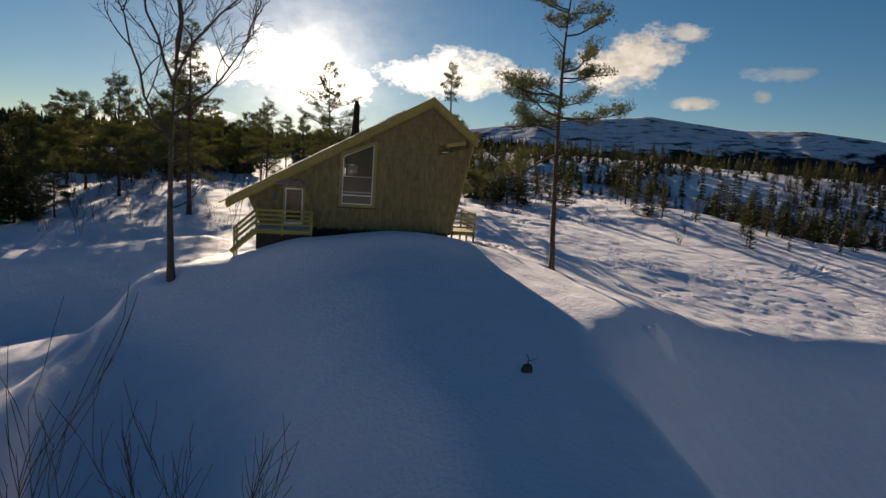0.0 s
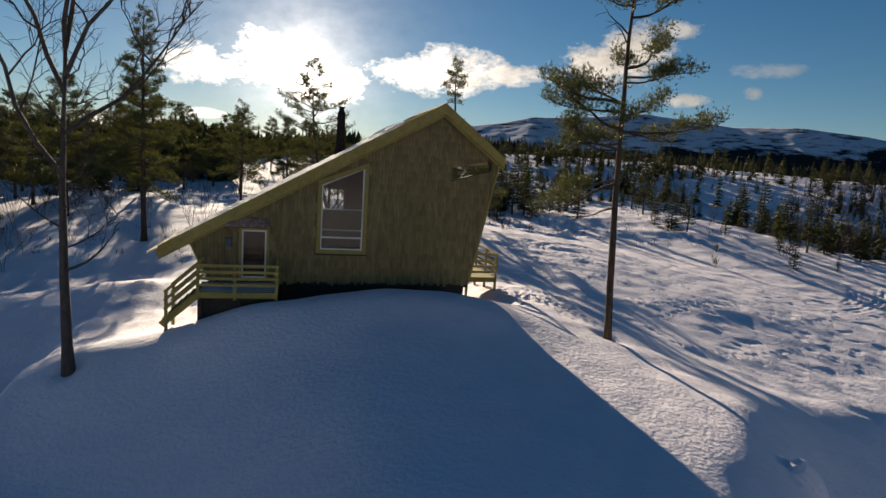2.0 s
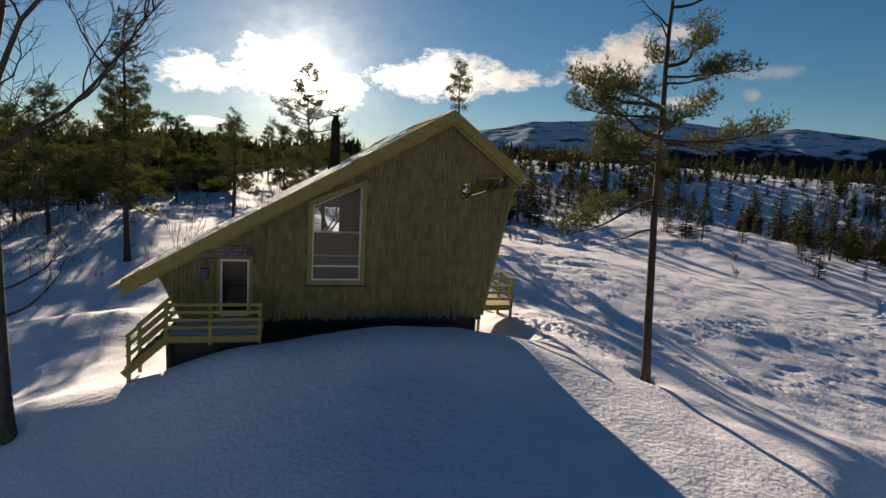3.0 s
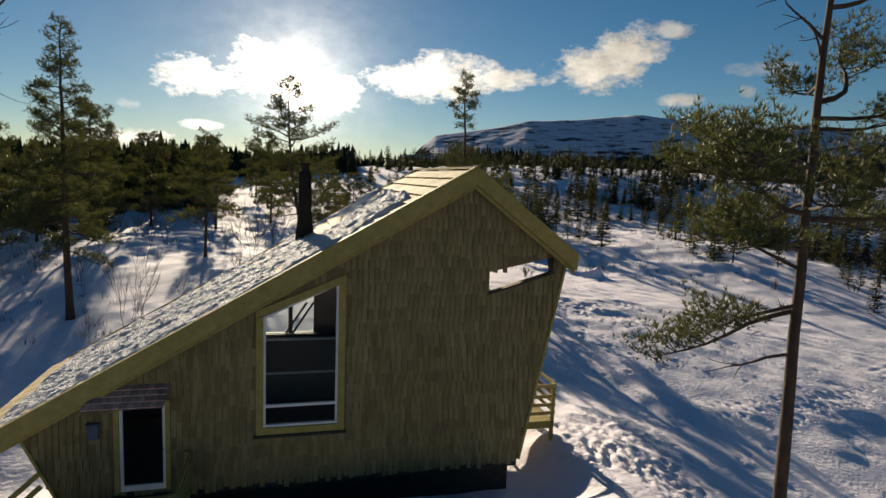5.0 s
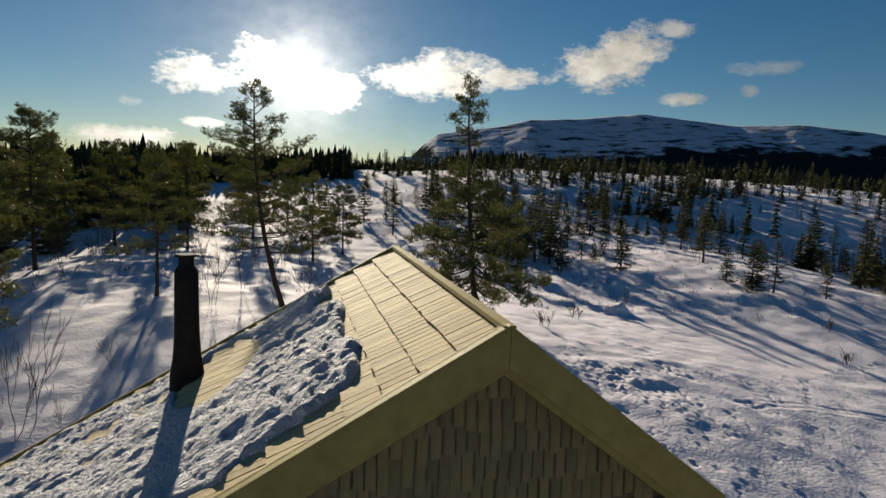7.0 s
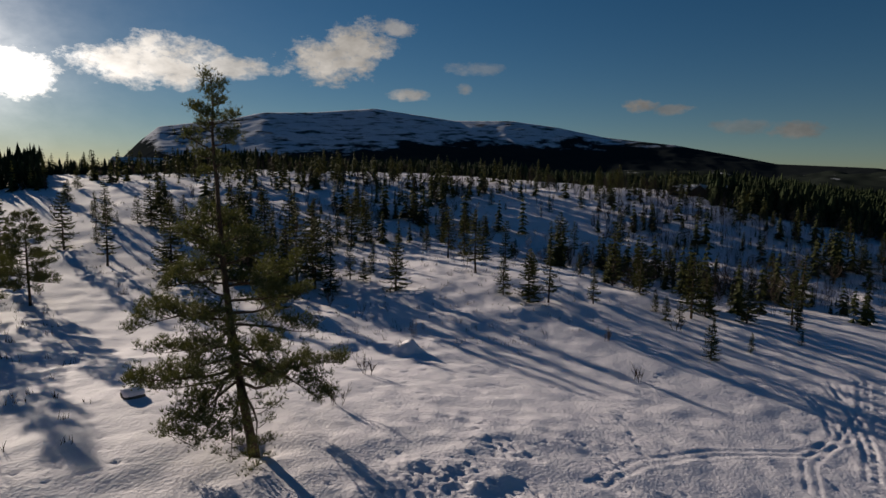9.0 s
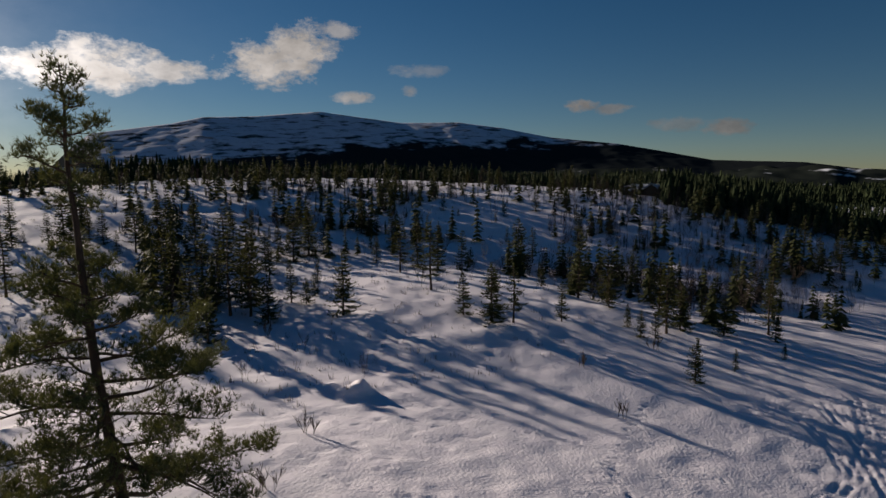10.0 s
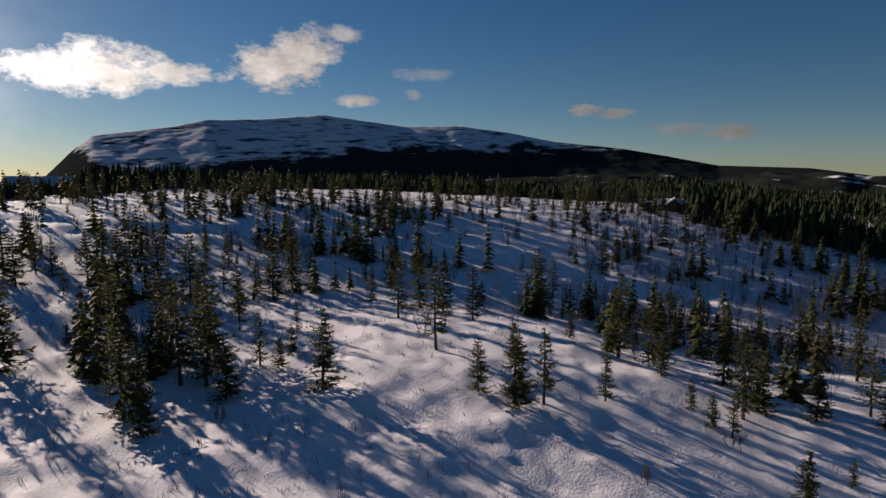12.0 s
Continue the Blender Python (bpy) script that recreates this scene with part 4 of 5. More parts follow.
def limb(wood, p, d, length, r, rng, bend=0.25, lift=0.15, steps=5, sides=5):
    """A crooked tapering branch; returns its points."""
    pts, rad = [p.copy()], [r]
    for i in range(steps):
        d = (d + Vector((rng.uniform(-bend, bend), rng.uniform(-bend, bend), rng.uniform(-bend, bend) * 0.6 + lift / steps))).normalized()
        p = p + d * length / steps
        pts.append(p.copy())
        rad.append(r * (1 - (i + 1) / steps) + 0.006)
    wood.tube(pts, rad, sides, cap=False)
    return pts, d


def trunk_line(h, r, rng, bow, steps=12, sweep=(0, 0)):
    pts, rad = [], []
    ang = rng.uniform(0, 6.28)
    for i in range(steps + 1):
        q = i / steps
        off = bow * math.sin(q * 2.6 + 0.3) - bow * math.sin(0.3)
        swept = 1 - (1 - q) ** 2.6
        pts.append(Vector((sweep[0] * swept, sweep[1] * swept, 0)) + Vector((math.cos(ang) * off + rng.uniform(-1, 1) * 0.012 * h * q * 0.4, math.sin(ang) * off, q * h - (0.25 if i == 0 else 0))))
        rad.append(r * (1 - q) ** 0.8 + 0.012 + (r * 0.35 if i == 0 else 0))
    return pts, rad


def along(pts, q):
    k = min(int(q * (len(pts) - 1)), len(pts) - 2)
    f = q * (len(pts) - 1) - k
    return pts[k].lerp(pts[k + 1], f)


def spruce(name, label, h, seed, width=0.24, whorls=16, arms=7, low=0.08, ragged=0.35, mat=None, group=""):
    """A young spruce: whorls of drooping arms, each a frond of short twigs."""
    rng = random.Random(seed)
    tree = tagged(new(name), label, "tree", group)
    wood, leaf = Shape(), Shape()
    pts, rad = trunk_line(h, 0.013 * h + 0.015, rng, 0.02 * h, 8)
    wood.tube(pts, rad, 6)
    for w in range(whorls):
        q = low + (0.985 - low) * (w / (whorls - 1)) ** 0.9
        for a in range(arms if q < 0.85 else 4):
            if rng.random() < ragged * 0.6:
                continue
            ang = a * 6.283 / arms + w * 0.7 + rng.uniform(-0.4, 0.4)
            reach = (width * h * (1 - q) ** 0.75 + 0.03 * h) * rng.uniform(1 - ragged, 1.15)
            out = Vector((math.cos(ang), math.sin(ang), 0))
            p0 = along(pts, q)
            droop = rng.uniform(-0.35, 0.05) + 0.7 * max(0, q - 0.6)
            p1 = p0 + out * reach * 0.6 + Vector((0, 0, droop * reach * 0.7))
            p2 = p0 + out * reach + Vector((0, 0, droop * reach * 0.7 + 0.10 * reach))
            wood.tube([p0, p1, p2], [0.006 * h * 0.5 + 0.004, 0.006, 0.003], 3, cap=False)
            side = Vector((-out.y, out.x, 0))
            for s in range(6):
                f = 0.18 + 0.82 * (s + rng.random() * 0.8) / 6
                base = p0.lerp(p1, f / 0.6) if f < 0.6 else p1.lerp(p2, (f - 0.6) / 0.4)
                n = reach * 0.42 * (1.12 - f) + 0.035 * h
                for sg in (-1, 1):
                    d = (out * 0.75 + side * sg * rng.uniform(0.4, 1.0) + Vector((0, 0, rng.uniform(-0.55, 0.25)))).normalized()
                    wide = Vector((rng.uniform(-0.4, 0.4), rng.uniform(-0.4, 0.4), 1)).cross(d).normalized() * n * 0.17 + Vector((0, 0, n * 0.07))
                    k = len(leaf.v)
                    leaf.v.extend((tuple(base - wide), tuple(base + wide), tuple(base + d * n)))
                    leaf.f.append((k, k + 1, k + 2))
            tuft(leaf, p2, out + Vector((0, 0, 0.2)), 0.05 * h, rng, 3, 0.2)
    tuft(leaf, along(pts, 0.985), Vector((0, 0, 1.5)), 0.06 * h, rng, 6, 0.12)
    part("trunk", wood, PINE_BARK, tree)
    part("crown", leaf, mat or SPRUCE_NEEDLE, tree)
    return tree


def bare_branching(wood, p, d, length, r, level, rng, spread=0.75, lift=0.12):
    steps = 4 if level > 1 else 3
    pts, end = limb(wood, p, d, length, r, rng, 0.22, lift, steps, 6 if level > 3 else (4 if level > 1 else 3))
    if level == 0:
        return
    for k in range(rng.choice((3, 4, 4, 5)) if level > 1 else 5):
        f = 0.3 + 0.7 * (k + rng.random()) / 5
        side = Vector((rng.uniform(-1, 1), rng.uniform(-1, 1), rng.uniform(-0.25, 0.8)))
        dd = (end * (1 - spread * 0.6) + side * spread).normalized()
        bare_branching(wood, along(pts, min(f, 1)), dd, length * rng.uniform(0.45, 0.68), max(r * 0.5, 0.004), level - 1, rng, spread, lift)


def birch(name, label, h, seed, fork=0.4, group=""):
    """A leafless birch whose trunk divides into a few crooked rising limbs that end in fine twigs."""
    rng = random.Random(seed)
    tree = tagged(new(name), label, "tree", group)
    wood, twigs = Shape(), Shape()
    pts, rad = trunk_line(h * 0.66, 0.0105 * h, rng, 0.3, 10)
    wood.tube(pts, [max(v, 0.055) for v in rad], 8)

    def crooked(p, d, length, r, level):
        steps = 7 if level > 1 else 4
        q, turn = [p.copy()], rng.uniform(-0.5, 0.5)
        for i in range(steps):
            turn = -turn * 0.7 + rng.uniform(-0.45, 0.45)
            side = d.cross(Vector((0.2, 0.9, 0.1))).normalized()
            d = (d + side * turn * 0.7 + Vector((rng.uniform(-0.2, 0.2), rng.uniform(-0.2, 0.2), 0.02 + 0.02 * level))).normalized()
            q.append(q[-1] + d * length / steps)
        (wood if level > 2 else twigs).tube(q, [r * (1 - 0.8 * i / steps) + 0.003 for i in range(steps + 1)], 6 if level > 2 else 4 if level > 1 else 3, cap=False)
        if level == 0:
            return
        for k in range((0, 6, 7, 6)[level]):
            f = 0.22 + 0.78 * (k + rng.random()) / (0, 6, 7, 6)[level]
            aside = Vector((rng.uniform(-1, 1), rng.uniform(-1, 1), rng.uniform(-0.2, 0.7)))
            crooked(along(q, min(f, 1)), (d * 0.5 + aside * 0.8).normalized(), length * rng.uniform(0.3, 0.52), max(r * 0.42, 0.005), level - 1)

    for k, (q, ang, up, run) in enumerate(((0.62, 200, 1.1, 0.5), (0.74, 20, 1.5, 0.5), (0.86, 150, 2.2, 0.46), (0.98, 60, 3.0, 0.42), (0.98, 230, 2.2, 0.4), (0.9, 330, 1.6, 0.42))):
        crooked(along(pts, q), Vector((math.cos(radians(ang)), math.sin(radians(ang)), up)).normalized(), h * run * rng.uniform(0.8, 1.05), 0.075, 3)
    for k in range(9):
        ang = k * 2.4 + 0.6
        crooked(along(pts, fork + (0.95 - fork) * k / 9), Vector((math.cos(ang), math.sin(ang), rng.uniform(0.1, 0.6))).normalized(), h * rng.uniform(0.1, 0.2), 0.03, 2)
    # a dead bough low on the trunk
    bough, end = limb(wood, along(pts, 0.33), Vector((0.75, -0.3, 0.25)).normalized(), 2.1, 0.05, rng, 0.3, 0.9, 6, 5)
    for f in (0.35, 0.6, 0.85):
        limb(twigs, along(bough, f), (end + Vector((rng.uniform(-0.6, 0.9), rng.uniform(-1, 1), 0.3))).normalized(), 0.7, 0.014, rng, 0.4, 0.3, 4, 3)
    part("trunk", wood, BIRCH_BARK, tree, smooth=True)
    part("crown", twigs, TWIG, tree)
    return tree


def shrub(name, label, h, seed, stems=4, group=""):
    """A thicket of bare upright shoots."""
    rng = random.Random(seed)
    bush = tagged(new(name), label, "shrub", group)
    for k in range(stems):
        w = Shape()
        ang = rng.uniform(0, 6.28)
        bare_branching(w, Vector((rng.uniform(-0.25, 0.25), rng.uniform(-0.25, 0.25), -0.15)), Vector((math.cos(ang) * 0.28, math.sin(ang) * 0.28, 1)).normalized(), h * rng.uniform(0.7, 1.0), 0.012, 2, rng, 0.36, 0.25)
        part("stem", w, TWIG, bush)
    return bush


def stand(tree, x, y, turn=0.0, lean=0.0, lean_to=0.0, scale=1.0):
    m = pose(x, y, ground_at(x, y) - 0.04, 0, 0, lean_to) @ pose(0, 0, 0, lean, 0, 0) @ pose(0, 0, 0, 0, 0, turn - lean_to)
    tree.matrix_basis = m @ Matrix.Scale(scale, 4)


# large trees round the cabin
stand(birch("birch_tree", "leafless old birch with dark trunk and crooked limbs", 15.0, 41), -12.12, 21.4, 0, 3, 20)


def plate_pine(name, label, h, r, limbs, seed, puff=0.24, size=0.16, crowd=1.0, sweep=(0, 0), group="", dead=0):
    """A pine whose limbs carry puffs of needles towards their ends: limbs by height, heading, reach, rise and start of the needles."""
    rng = random.Random(seed)
    tree = tagged(new(name), label, "tree", group)
    wood, leaf = Shape(), Shape()
    pts, rad = trunk_line(h, r, rng, 0.12, 14, sweep)
    wood.tube(pts, rad, 9)

    def cushion(c, radius):
        for w in range(max(3, int(11 * crowd * (radius / 0.24) ** 1.5))):
            o = Vector((rng.gauss(0, 0.5), rng.gauss(0, 0.5), rng.gauss(0.12, 0.42))) * radius
            tuft(leaf, c + o, o / radius * 0.5 + Vector((0, 0, 0.55)), size * rng.uniform(0.75, 1.3), rng, 8, 0.055)

    for z, heading, reach, rise, green in limbs:
        ang = radians(heading)
        out = Vector((math.cos(ang), math.sin(ang), 0))
        side = Vector((-out.y, out.x, 0))
        line, end = limb(wood, along(pts, min(z / h, 0.995)), (out + Vector((0, 0, rise))).normalized(), reach, 0.012 + 0.014 * reach, rng, 0.3, 0.16, 7, 6)
        if green >= 1:
            for k in range(3):
                limb(wood, along(line, rng.uniform(0.4, 0.9)), (out + side * rng.uniform(-1, 1) + Vector((0, 0, rng.uniform(-0.6, 0.3)))).normalized(), reach * 0.35, 0.009, rng, 0.4, 0, 3, 3)
            continue
        n = int(3 + reach * 3.8)
        for j in range(n):
            f = green + (1 - green) * (j + rng.random()) / n
            base = along(line, min(f, 1))
            sg = 1 if j % 2 else -1
            d = (out * rng.uniform(0.2, 0.9) + side * sg * rng.uniform(0.4, 1.0) + Vector((0, 0, rng.uniform(-0.1, 0.4)))).normalized()
            run = reach * rng.uniform(0.14, 0.34) * (1.25 - 0.6 * f) + 0.12
            twig, dd = limb(wood, base, d, run, 0.012, rng, 0.35, 0.3, 4, 4)
            for f2 in (0.45, 0.75, 1.0)[3 - max(1, min(3, int(run / (puff * 1.3)) + 1)):]:
                cushion(along(twig, f2) + Vector((0, 0, puff * 0.25)), puff * rng.uniform(0.7, 1.2))
        cushion(line[-1], puff)
    for i in range(dead):
        ang = rng.uniform(0, 6.28)
        limb(wood, along(pts, rng.uniform(0.12, 0.4)), Vector((math.cos(ang), math.sin(ang), rng.uniform(-0.4, 0.1))).normalized(), rng.uniform(0.4, 1.3), 0.016, rng, 0.4, -0.1, 4, 4)
    cushion(pts[-1] - Vector((0, 0, 0.1)), puff * 0.9)
    part("trunk", wood, PINE_BARK, tree, smooth=True)
    part("crown", leaf, PINE_NEEDLE, tree)
    return tree


def tiers(h, bare, spread, seed, count, profile, droop=0.1, green=0.35):
    """Limbs for a pine: the profile gives the reach at even steps from the lowest limb to the top."""
    rng = random.Random(seed)
    made = []
    for i in range(count):
        rel = (i + rng.random()) / count
        reach = spread * float(np.interp(rel, np.linspace(0, 1, len(profile)), profile)) * rng.uniform(0.68, 1.12)
        made.append((h * (bare + (0.985 - bare) * rel), math.degrees(i * 2.399) + rng.uniform(-25, 25), max(reach, 0.25), -droop * (1 - rel) * 2 + 0.5 * rel ** 1.6 + rng.uniform(-0.12, 0.12), green))
    return made


# heading 0 is east
PLATES = [(5.2, 165, 1.7, -0.35, 1.0), (6.1, 160, 3.2, -0.3, 0.3), (6.2, 176, 2.2, -0.25, 0.4), (7.3, 188, 2.3, -0.05, 0.35), (7.7, 168, 2.8, -0.06, 0.35), (7.9, 340, 1.8, -0.05, 0.45), (7.5, 215, 2.0, -0.1, 0.4), (6.6, 20, 0.7, 0.0, 1.0), (6.9, 175, 1.9, 0.35, 1.0), (7.7, 340, 0.9, 0.2, 1.0), (8.7, 352, 3.2, 0.02, 0.45), (8.8, 172, 3.1, 0.0, 0.35), (8.9, 250, 2.0, 0.0, 0.4), (9.0, 80, 2.2, 0.02, 0.4),
          (9.3, 10, 2.2, 0.02, 0.3), (9.7, 215, 2.4, 0.05, 0.25), (9.7, 200, 3.8, 0.0, 0.3), (9.4, 150, 2.6, -0.05, 0.35), (10.4, 300, 1.8, 0.1, 0.4), (10.6, 345, 2.2, 0.1, 0.25), (10.9, 5, 3.3, 0.16, 0.45), (11.2, 60, 2.0, 0.1, 0.4),
          (11.7, 190, 1.0, 0.5, 1.0), (12.0, 170, 1.4, 0.6, 1.0), (13.7, 185, 2.4, 0.1, 0.3), (12.6, 355, 2.5, 0.12, 0.3), (12.8, 240, 1.7, 0.1, 0.3), (13.0, 90, 1.8, 0.1, 0.3), (13.6, 20, 1.9, 0.15, 0.25), (13.8, 160, 1.9, 0.12, 0.2),
          (14.3, 300, 1.4, 0.2, 0.2), (14.6, 190, 1.3, 0.25, 0.2), (14.8, 30, 1.3, 0.25, 0.2), (15.2, 110, 1.0, 0.35, 0.15), (15.3, 260, 0.9, 0.4, 0.15), (15.4, 0, 0.8, 0.6, 0.1)]
stand(plate_pine("pine_tree", "tall slender Scots pine with flat layered limbs", 15.6, 0.135, [(z - 0.8 if z > 8 else z, a, r, up, g) for z, a, r, up, g in PLATES], 7, 0.25, 0.14, 1.2, (-0.55, -0.5)), 6.15, 21.2, 0)
stand(plate_pine("pine_tree", "tall narrow pine with dense conical crown", 16.6, 0.2, tiers(16.6, 0.24, 3.0, 12, 60, (0.75, 1.0, 0.95, 0.8, 0.62, 0.45, 0.3, 0.12), 0.12, 0.25), 12, 0.22, 0.18, 0.9, dead=8), -15.8, 48.7, 0)
stand(plate_pine("pine_tree", "thin young pine with sparse crown on snow", 9.5, 0.11, tiers(9.5, 0.3, 2.7, 15, 34, (1.0, 1.0, 0.9, 0.75, 0.55, 0.35, 0.15), 0.08, 0.3), 15, 0.17, 0.16, 0.8, dead=5), -10.0, 59.7, 0)
stand(plate_pine("pine_tree", "tall pine with airy crown lit from behind", 13.6, 0.16, tiers(13.6, 0.27, 3.2, 18, 46, (0.85, 1.0, 1.0, 1.0, 0.98, 0.85, 0.55, 0.38, 0.15), 0.06, 0.3), 18, 0.2, 0.17, 0.9, (-1.9, 0.3), dead=6), -2.1, 55.6, 0)
DROOPING = tiers(8.9, 0.3, 3.3, 23, 36, (1.15, 1.1, 1.0, 0.9, 0.75, 0.5, 0.25), 0.24, 0.25) + [(z + 9.6, a, r, up, g) for z, a, r, up, g in tiers(4.2, 0.12, 1.15, 24, 15, (0.3, 0.5, 0.9, 1.0, 0.7, 0.5, 0.3, 0.15), -0.05, 0.3)]
stand(plate_pine("pine_tree", "tall pine with drooping lower limbs and thin top", 13.9, 0.17, DROOPING + [(3.4, 200, 3.8, -0.55, 0.4), (3.0, 240, 3.0, -0.6, 0.4), (3.6, 340, 3.9, -0.4, 0.45), (4.0, 300, 3.6, -0.35, 0.4), (3.2, 150, 3.0, -0.5, 0.4)], 23, 0.22, 0.16, 1.35, (-0.85, 1.1), dead=5), 8.0, 48.6)

# pines of the wood behind the cabin: x, y, height
WOOD = [(-24.0, 59.0, 11.6), (-20.6, 70.5, 12.0), (-25.9, 47.8, 5.4), (-11.9, 84.5, 10.5), (-15.3, 106, 10.5), (-29.5, 67, 10.5), (-32.5, 60, 9.0), (-19.0, 86, 10.5),
        (-6.0, 94, 11.0), (0.5, 80, 8.6), (-34.0, 75, 11.0), (-37.5, 86, 10.0), (-26.0, 91, 10.0), (-30.0, 100, 11.0), (-22, 118, 9.5), (-9, 118, 10), (4.0, 86, 7.6), (-27.0, 76, 9.5), (-16.5, 96, 9.0), (-2.0, 104, 9.0)]
models = [plate_pine("pine_tree", "dark pine of the snowy wood behind the cabin", 10.0, 0.13, tiers(10.0, 0.2, 2.9, 50 + k, 44, ((0.8, 1.0, 0.95, 0.8, 0.6, 0.4, 0.15), (0.7, 1.0, 1.0, 0.95, 0.8, 0.55, 0.25), (0.9, 1.0, 0.85, 0.65, 0.45, 0.3, 0.12))[k], 0.12, 0.25), 50 + k, 0.24, 0.2, 0.85, (0, 0), "pines behind the cabin", 5) for k in range(3)]
for k, (x, y, h) in enumerate(WOOD):
    t = models[k] if k < 3 else copy_thing(models[k % 3], Matrix())
    stand(t, x, y, k * 77, 0, 0, h / 10.0)

# young spruces and pines of the open slope: x, y, height
SLOPE_NEAR = [(42.0, 48.6, 3.0), (46.3, 47.7, 1.6), (53.0, 51.1, 3.4), (57.4, 49.1, 4.8), (51.7, 46.2, 1.2), (55.5, 48.0, 2.7), (48.9, 54.0, 5.7), (51.1, 53.9, 3.9),
              (46.2, 53.6, 2.5), (47.6, 56.7, 1.9), (54.4, 57.4, 4.8), (43.5, 60.3, 3.3), (38.5, 63.4, 4.7), (39.9, 62.4, 4.7), (37.9, 66.0, 3.5), (50.6, 60.2, 3.0),
              (52.0, 64.4, 6.6), (53.9, 62.4, 5.6), (40.5, 72.7, 6.3), (31.3, 73.6, 5.3), (54.0, 70.3, 2.6), (65.6, 75.5, 2.5), (72.3, 70.1, 4.2), (44.4, 81.9, 5.9),
              (50.4, 85.9, 5.4), (50.2, 82.2, 5.2), (50.5, 78.5, 5.0), (63.1, 80.7, 6.8), (68.0, 82.3, 4.8), (46.2, 54.8, 2.2)]
SLOPE_FAR = [(71.8, 59.1, 3.4), (72.2, 57.4, 3.3), (75.5, 56.1, 2.6), (80.7, 56.5, 2.4), (45.7, 99.0, 4.0), (40.3, 97.2, 6.7), (54.8, 107.9, 3.1), (56.4, 105.4, 5.0),
             (57.6, 103.3, 3.8), (54.9, 96.2, 4.9), (41.7, 111.1, 3.9), (38.7, 110.1, 4.5), (40.0, 100.3, 3.8), (37.2, 102.1, 3.7), (21.0, 79.2, 5.5), (21.1, 76.4, 4.5),
             (26.4, 80.3, 6.1), (26.5, 77.4, 3.7), (25.3, 81.8, 6.6), (26.8, 87.8, 5.1), (23.8, 90.7, 5.6), (30.4, 80.4, 3.5), (31.2, 79.2, 2.2), (33.2, 89.8, 3.6),
             (29.0, 87.4, 4.7), (31.7, 105.4, 6.1), (32.6, 117.2, 4.9), (30.2, 113.3, 5.2), (26.5, 110.5, 5.5), (20.8, 113.4, 4.8)]
SLOPE_WEST = [(24.5, 116.2, 3.8), (24.1, 109.5, 2.9), (21.5, 95.8, 1.7), (16.9, 95.7, 3.2), (14.8, 87.5, 2.7), (31.3, 123.6, 3.6), (23.1, 116.9, 3.8), (16.5, 92.5, 6.6),
              (24.3, 94.5, 6.1), (28.1, 84.0, 6.8), (45.4, 102.1, 6.0), (27.5, 93.0, 5.0), (35.5, 95.0, 4.0), (12.0, 100, 5.5),
              (9.0, 108, 6.0), (3.0, 101, 6.0), (36.0, 85.0, 2.4), (33.2, 81.0, 2.1)]
young = [spruce("spruce_tree", "young ragged spruce standing in deep snow", 4.0, 80 + k, (0.23, 0.19, 0.27, 0.21, 0.25)[k], (17, 15, 18, 14, 16)[k], 7, (0.06, 0.16, 0.05, 0.24, 0.1)[k], (0.3, 0.45, 0.25, 0.5, 0.4)[k], None, "young trees on the slope") for k in range(5)]
count = 0


def plant(x, y, h, k):
    global count
    t = young[count] if count < 5 else copy_thing(young[k % 5], Matrix())
    count += 1
    stand(t, x, y, (k * 97) % 360, 0, 0, h / 4.0)


for k, (x, y, h) in enumerate(SLOPE_NEAR + SLOPE_FAR + SLOPE_WEST + [(25.8, 102.6, 4.9), (33.5, 101.6, 6.2), (43.6, 68.0, 3.1), (67.2, 51.9, 5.8)]):
    plant(x, y, h * (1.1 if x < 38 and y > 74 else 1.0), k)
rng = random.Random(5)
placed = 0
while placed < 170:
    az_t, dist = rng.uniform(7, 80), rng.uniform(88, 175)
    x, y = -2 + dist * math.sin(radians(az_t)), 18 + dist * math.cos(radians(az_t))
    clear = math.exp(-(((x - 62) / 9) ** 2 + ((y - 88) / 5) ** 2)) + math.exp(-(((x - 45) / 20) ** 2 + ((y - 128) / 6) ** 2))
    if rng.random() < clear or float(from_track(x, y)) < 3.0:
        continue
    plant(x, y, 1.2 + 4.6 * rng.random() ** 1.5, placed)
    placed += 1

# small bare birches scattered over the slope
saplings = [shrub("birch_sapling", "thin leafless birch saplings rising from the snow", 3.0, 130 + k, 3, "bare saplings") for k in range(3)]
for k in range(120):
    if k < 40:
        x, y = rng.uniform(12, 80), rng.uniform(60, 120)
    elif k < 60 or k >= 90:
        x, y = rng.uniform(-28, 0), rng.uniform(42, 80)
    else:
        x, y = rng.uniform(55, 95), rng.uniform(50, 85)
    t = saplings[k] if k < 3 else copy_thing(saplings[k % 3], Matrix())
    stand(t, x, y, k * 61, 0, 0, rng.uniform(0.35, 1.15))

# bare bushes of the foreground
for k, (x, y, h) in enumerate([(-11.7, 3.6, 4.4), (-10.6, 3.4, 5.6), (-8.6, 3.5, 4.4), (-8.0, 3.4, 3.4), (4.3, 3.0, 1.6), (5.6, 3.2, 1.6)]):
    stand(shrub("bare_bush", "leafless slender shoots poking out of shaded snow", h, 160 + k, 2, "bushes in front"), x, y, k * 50)

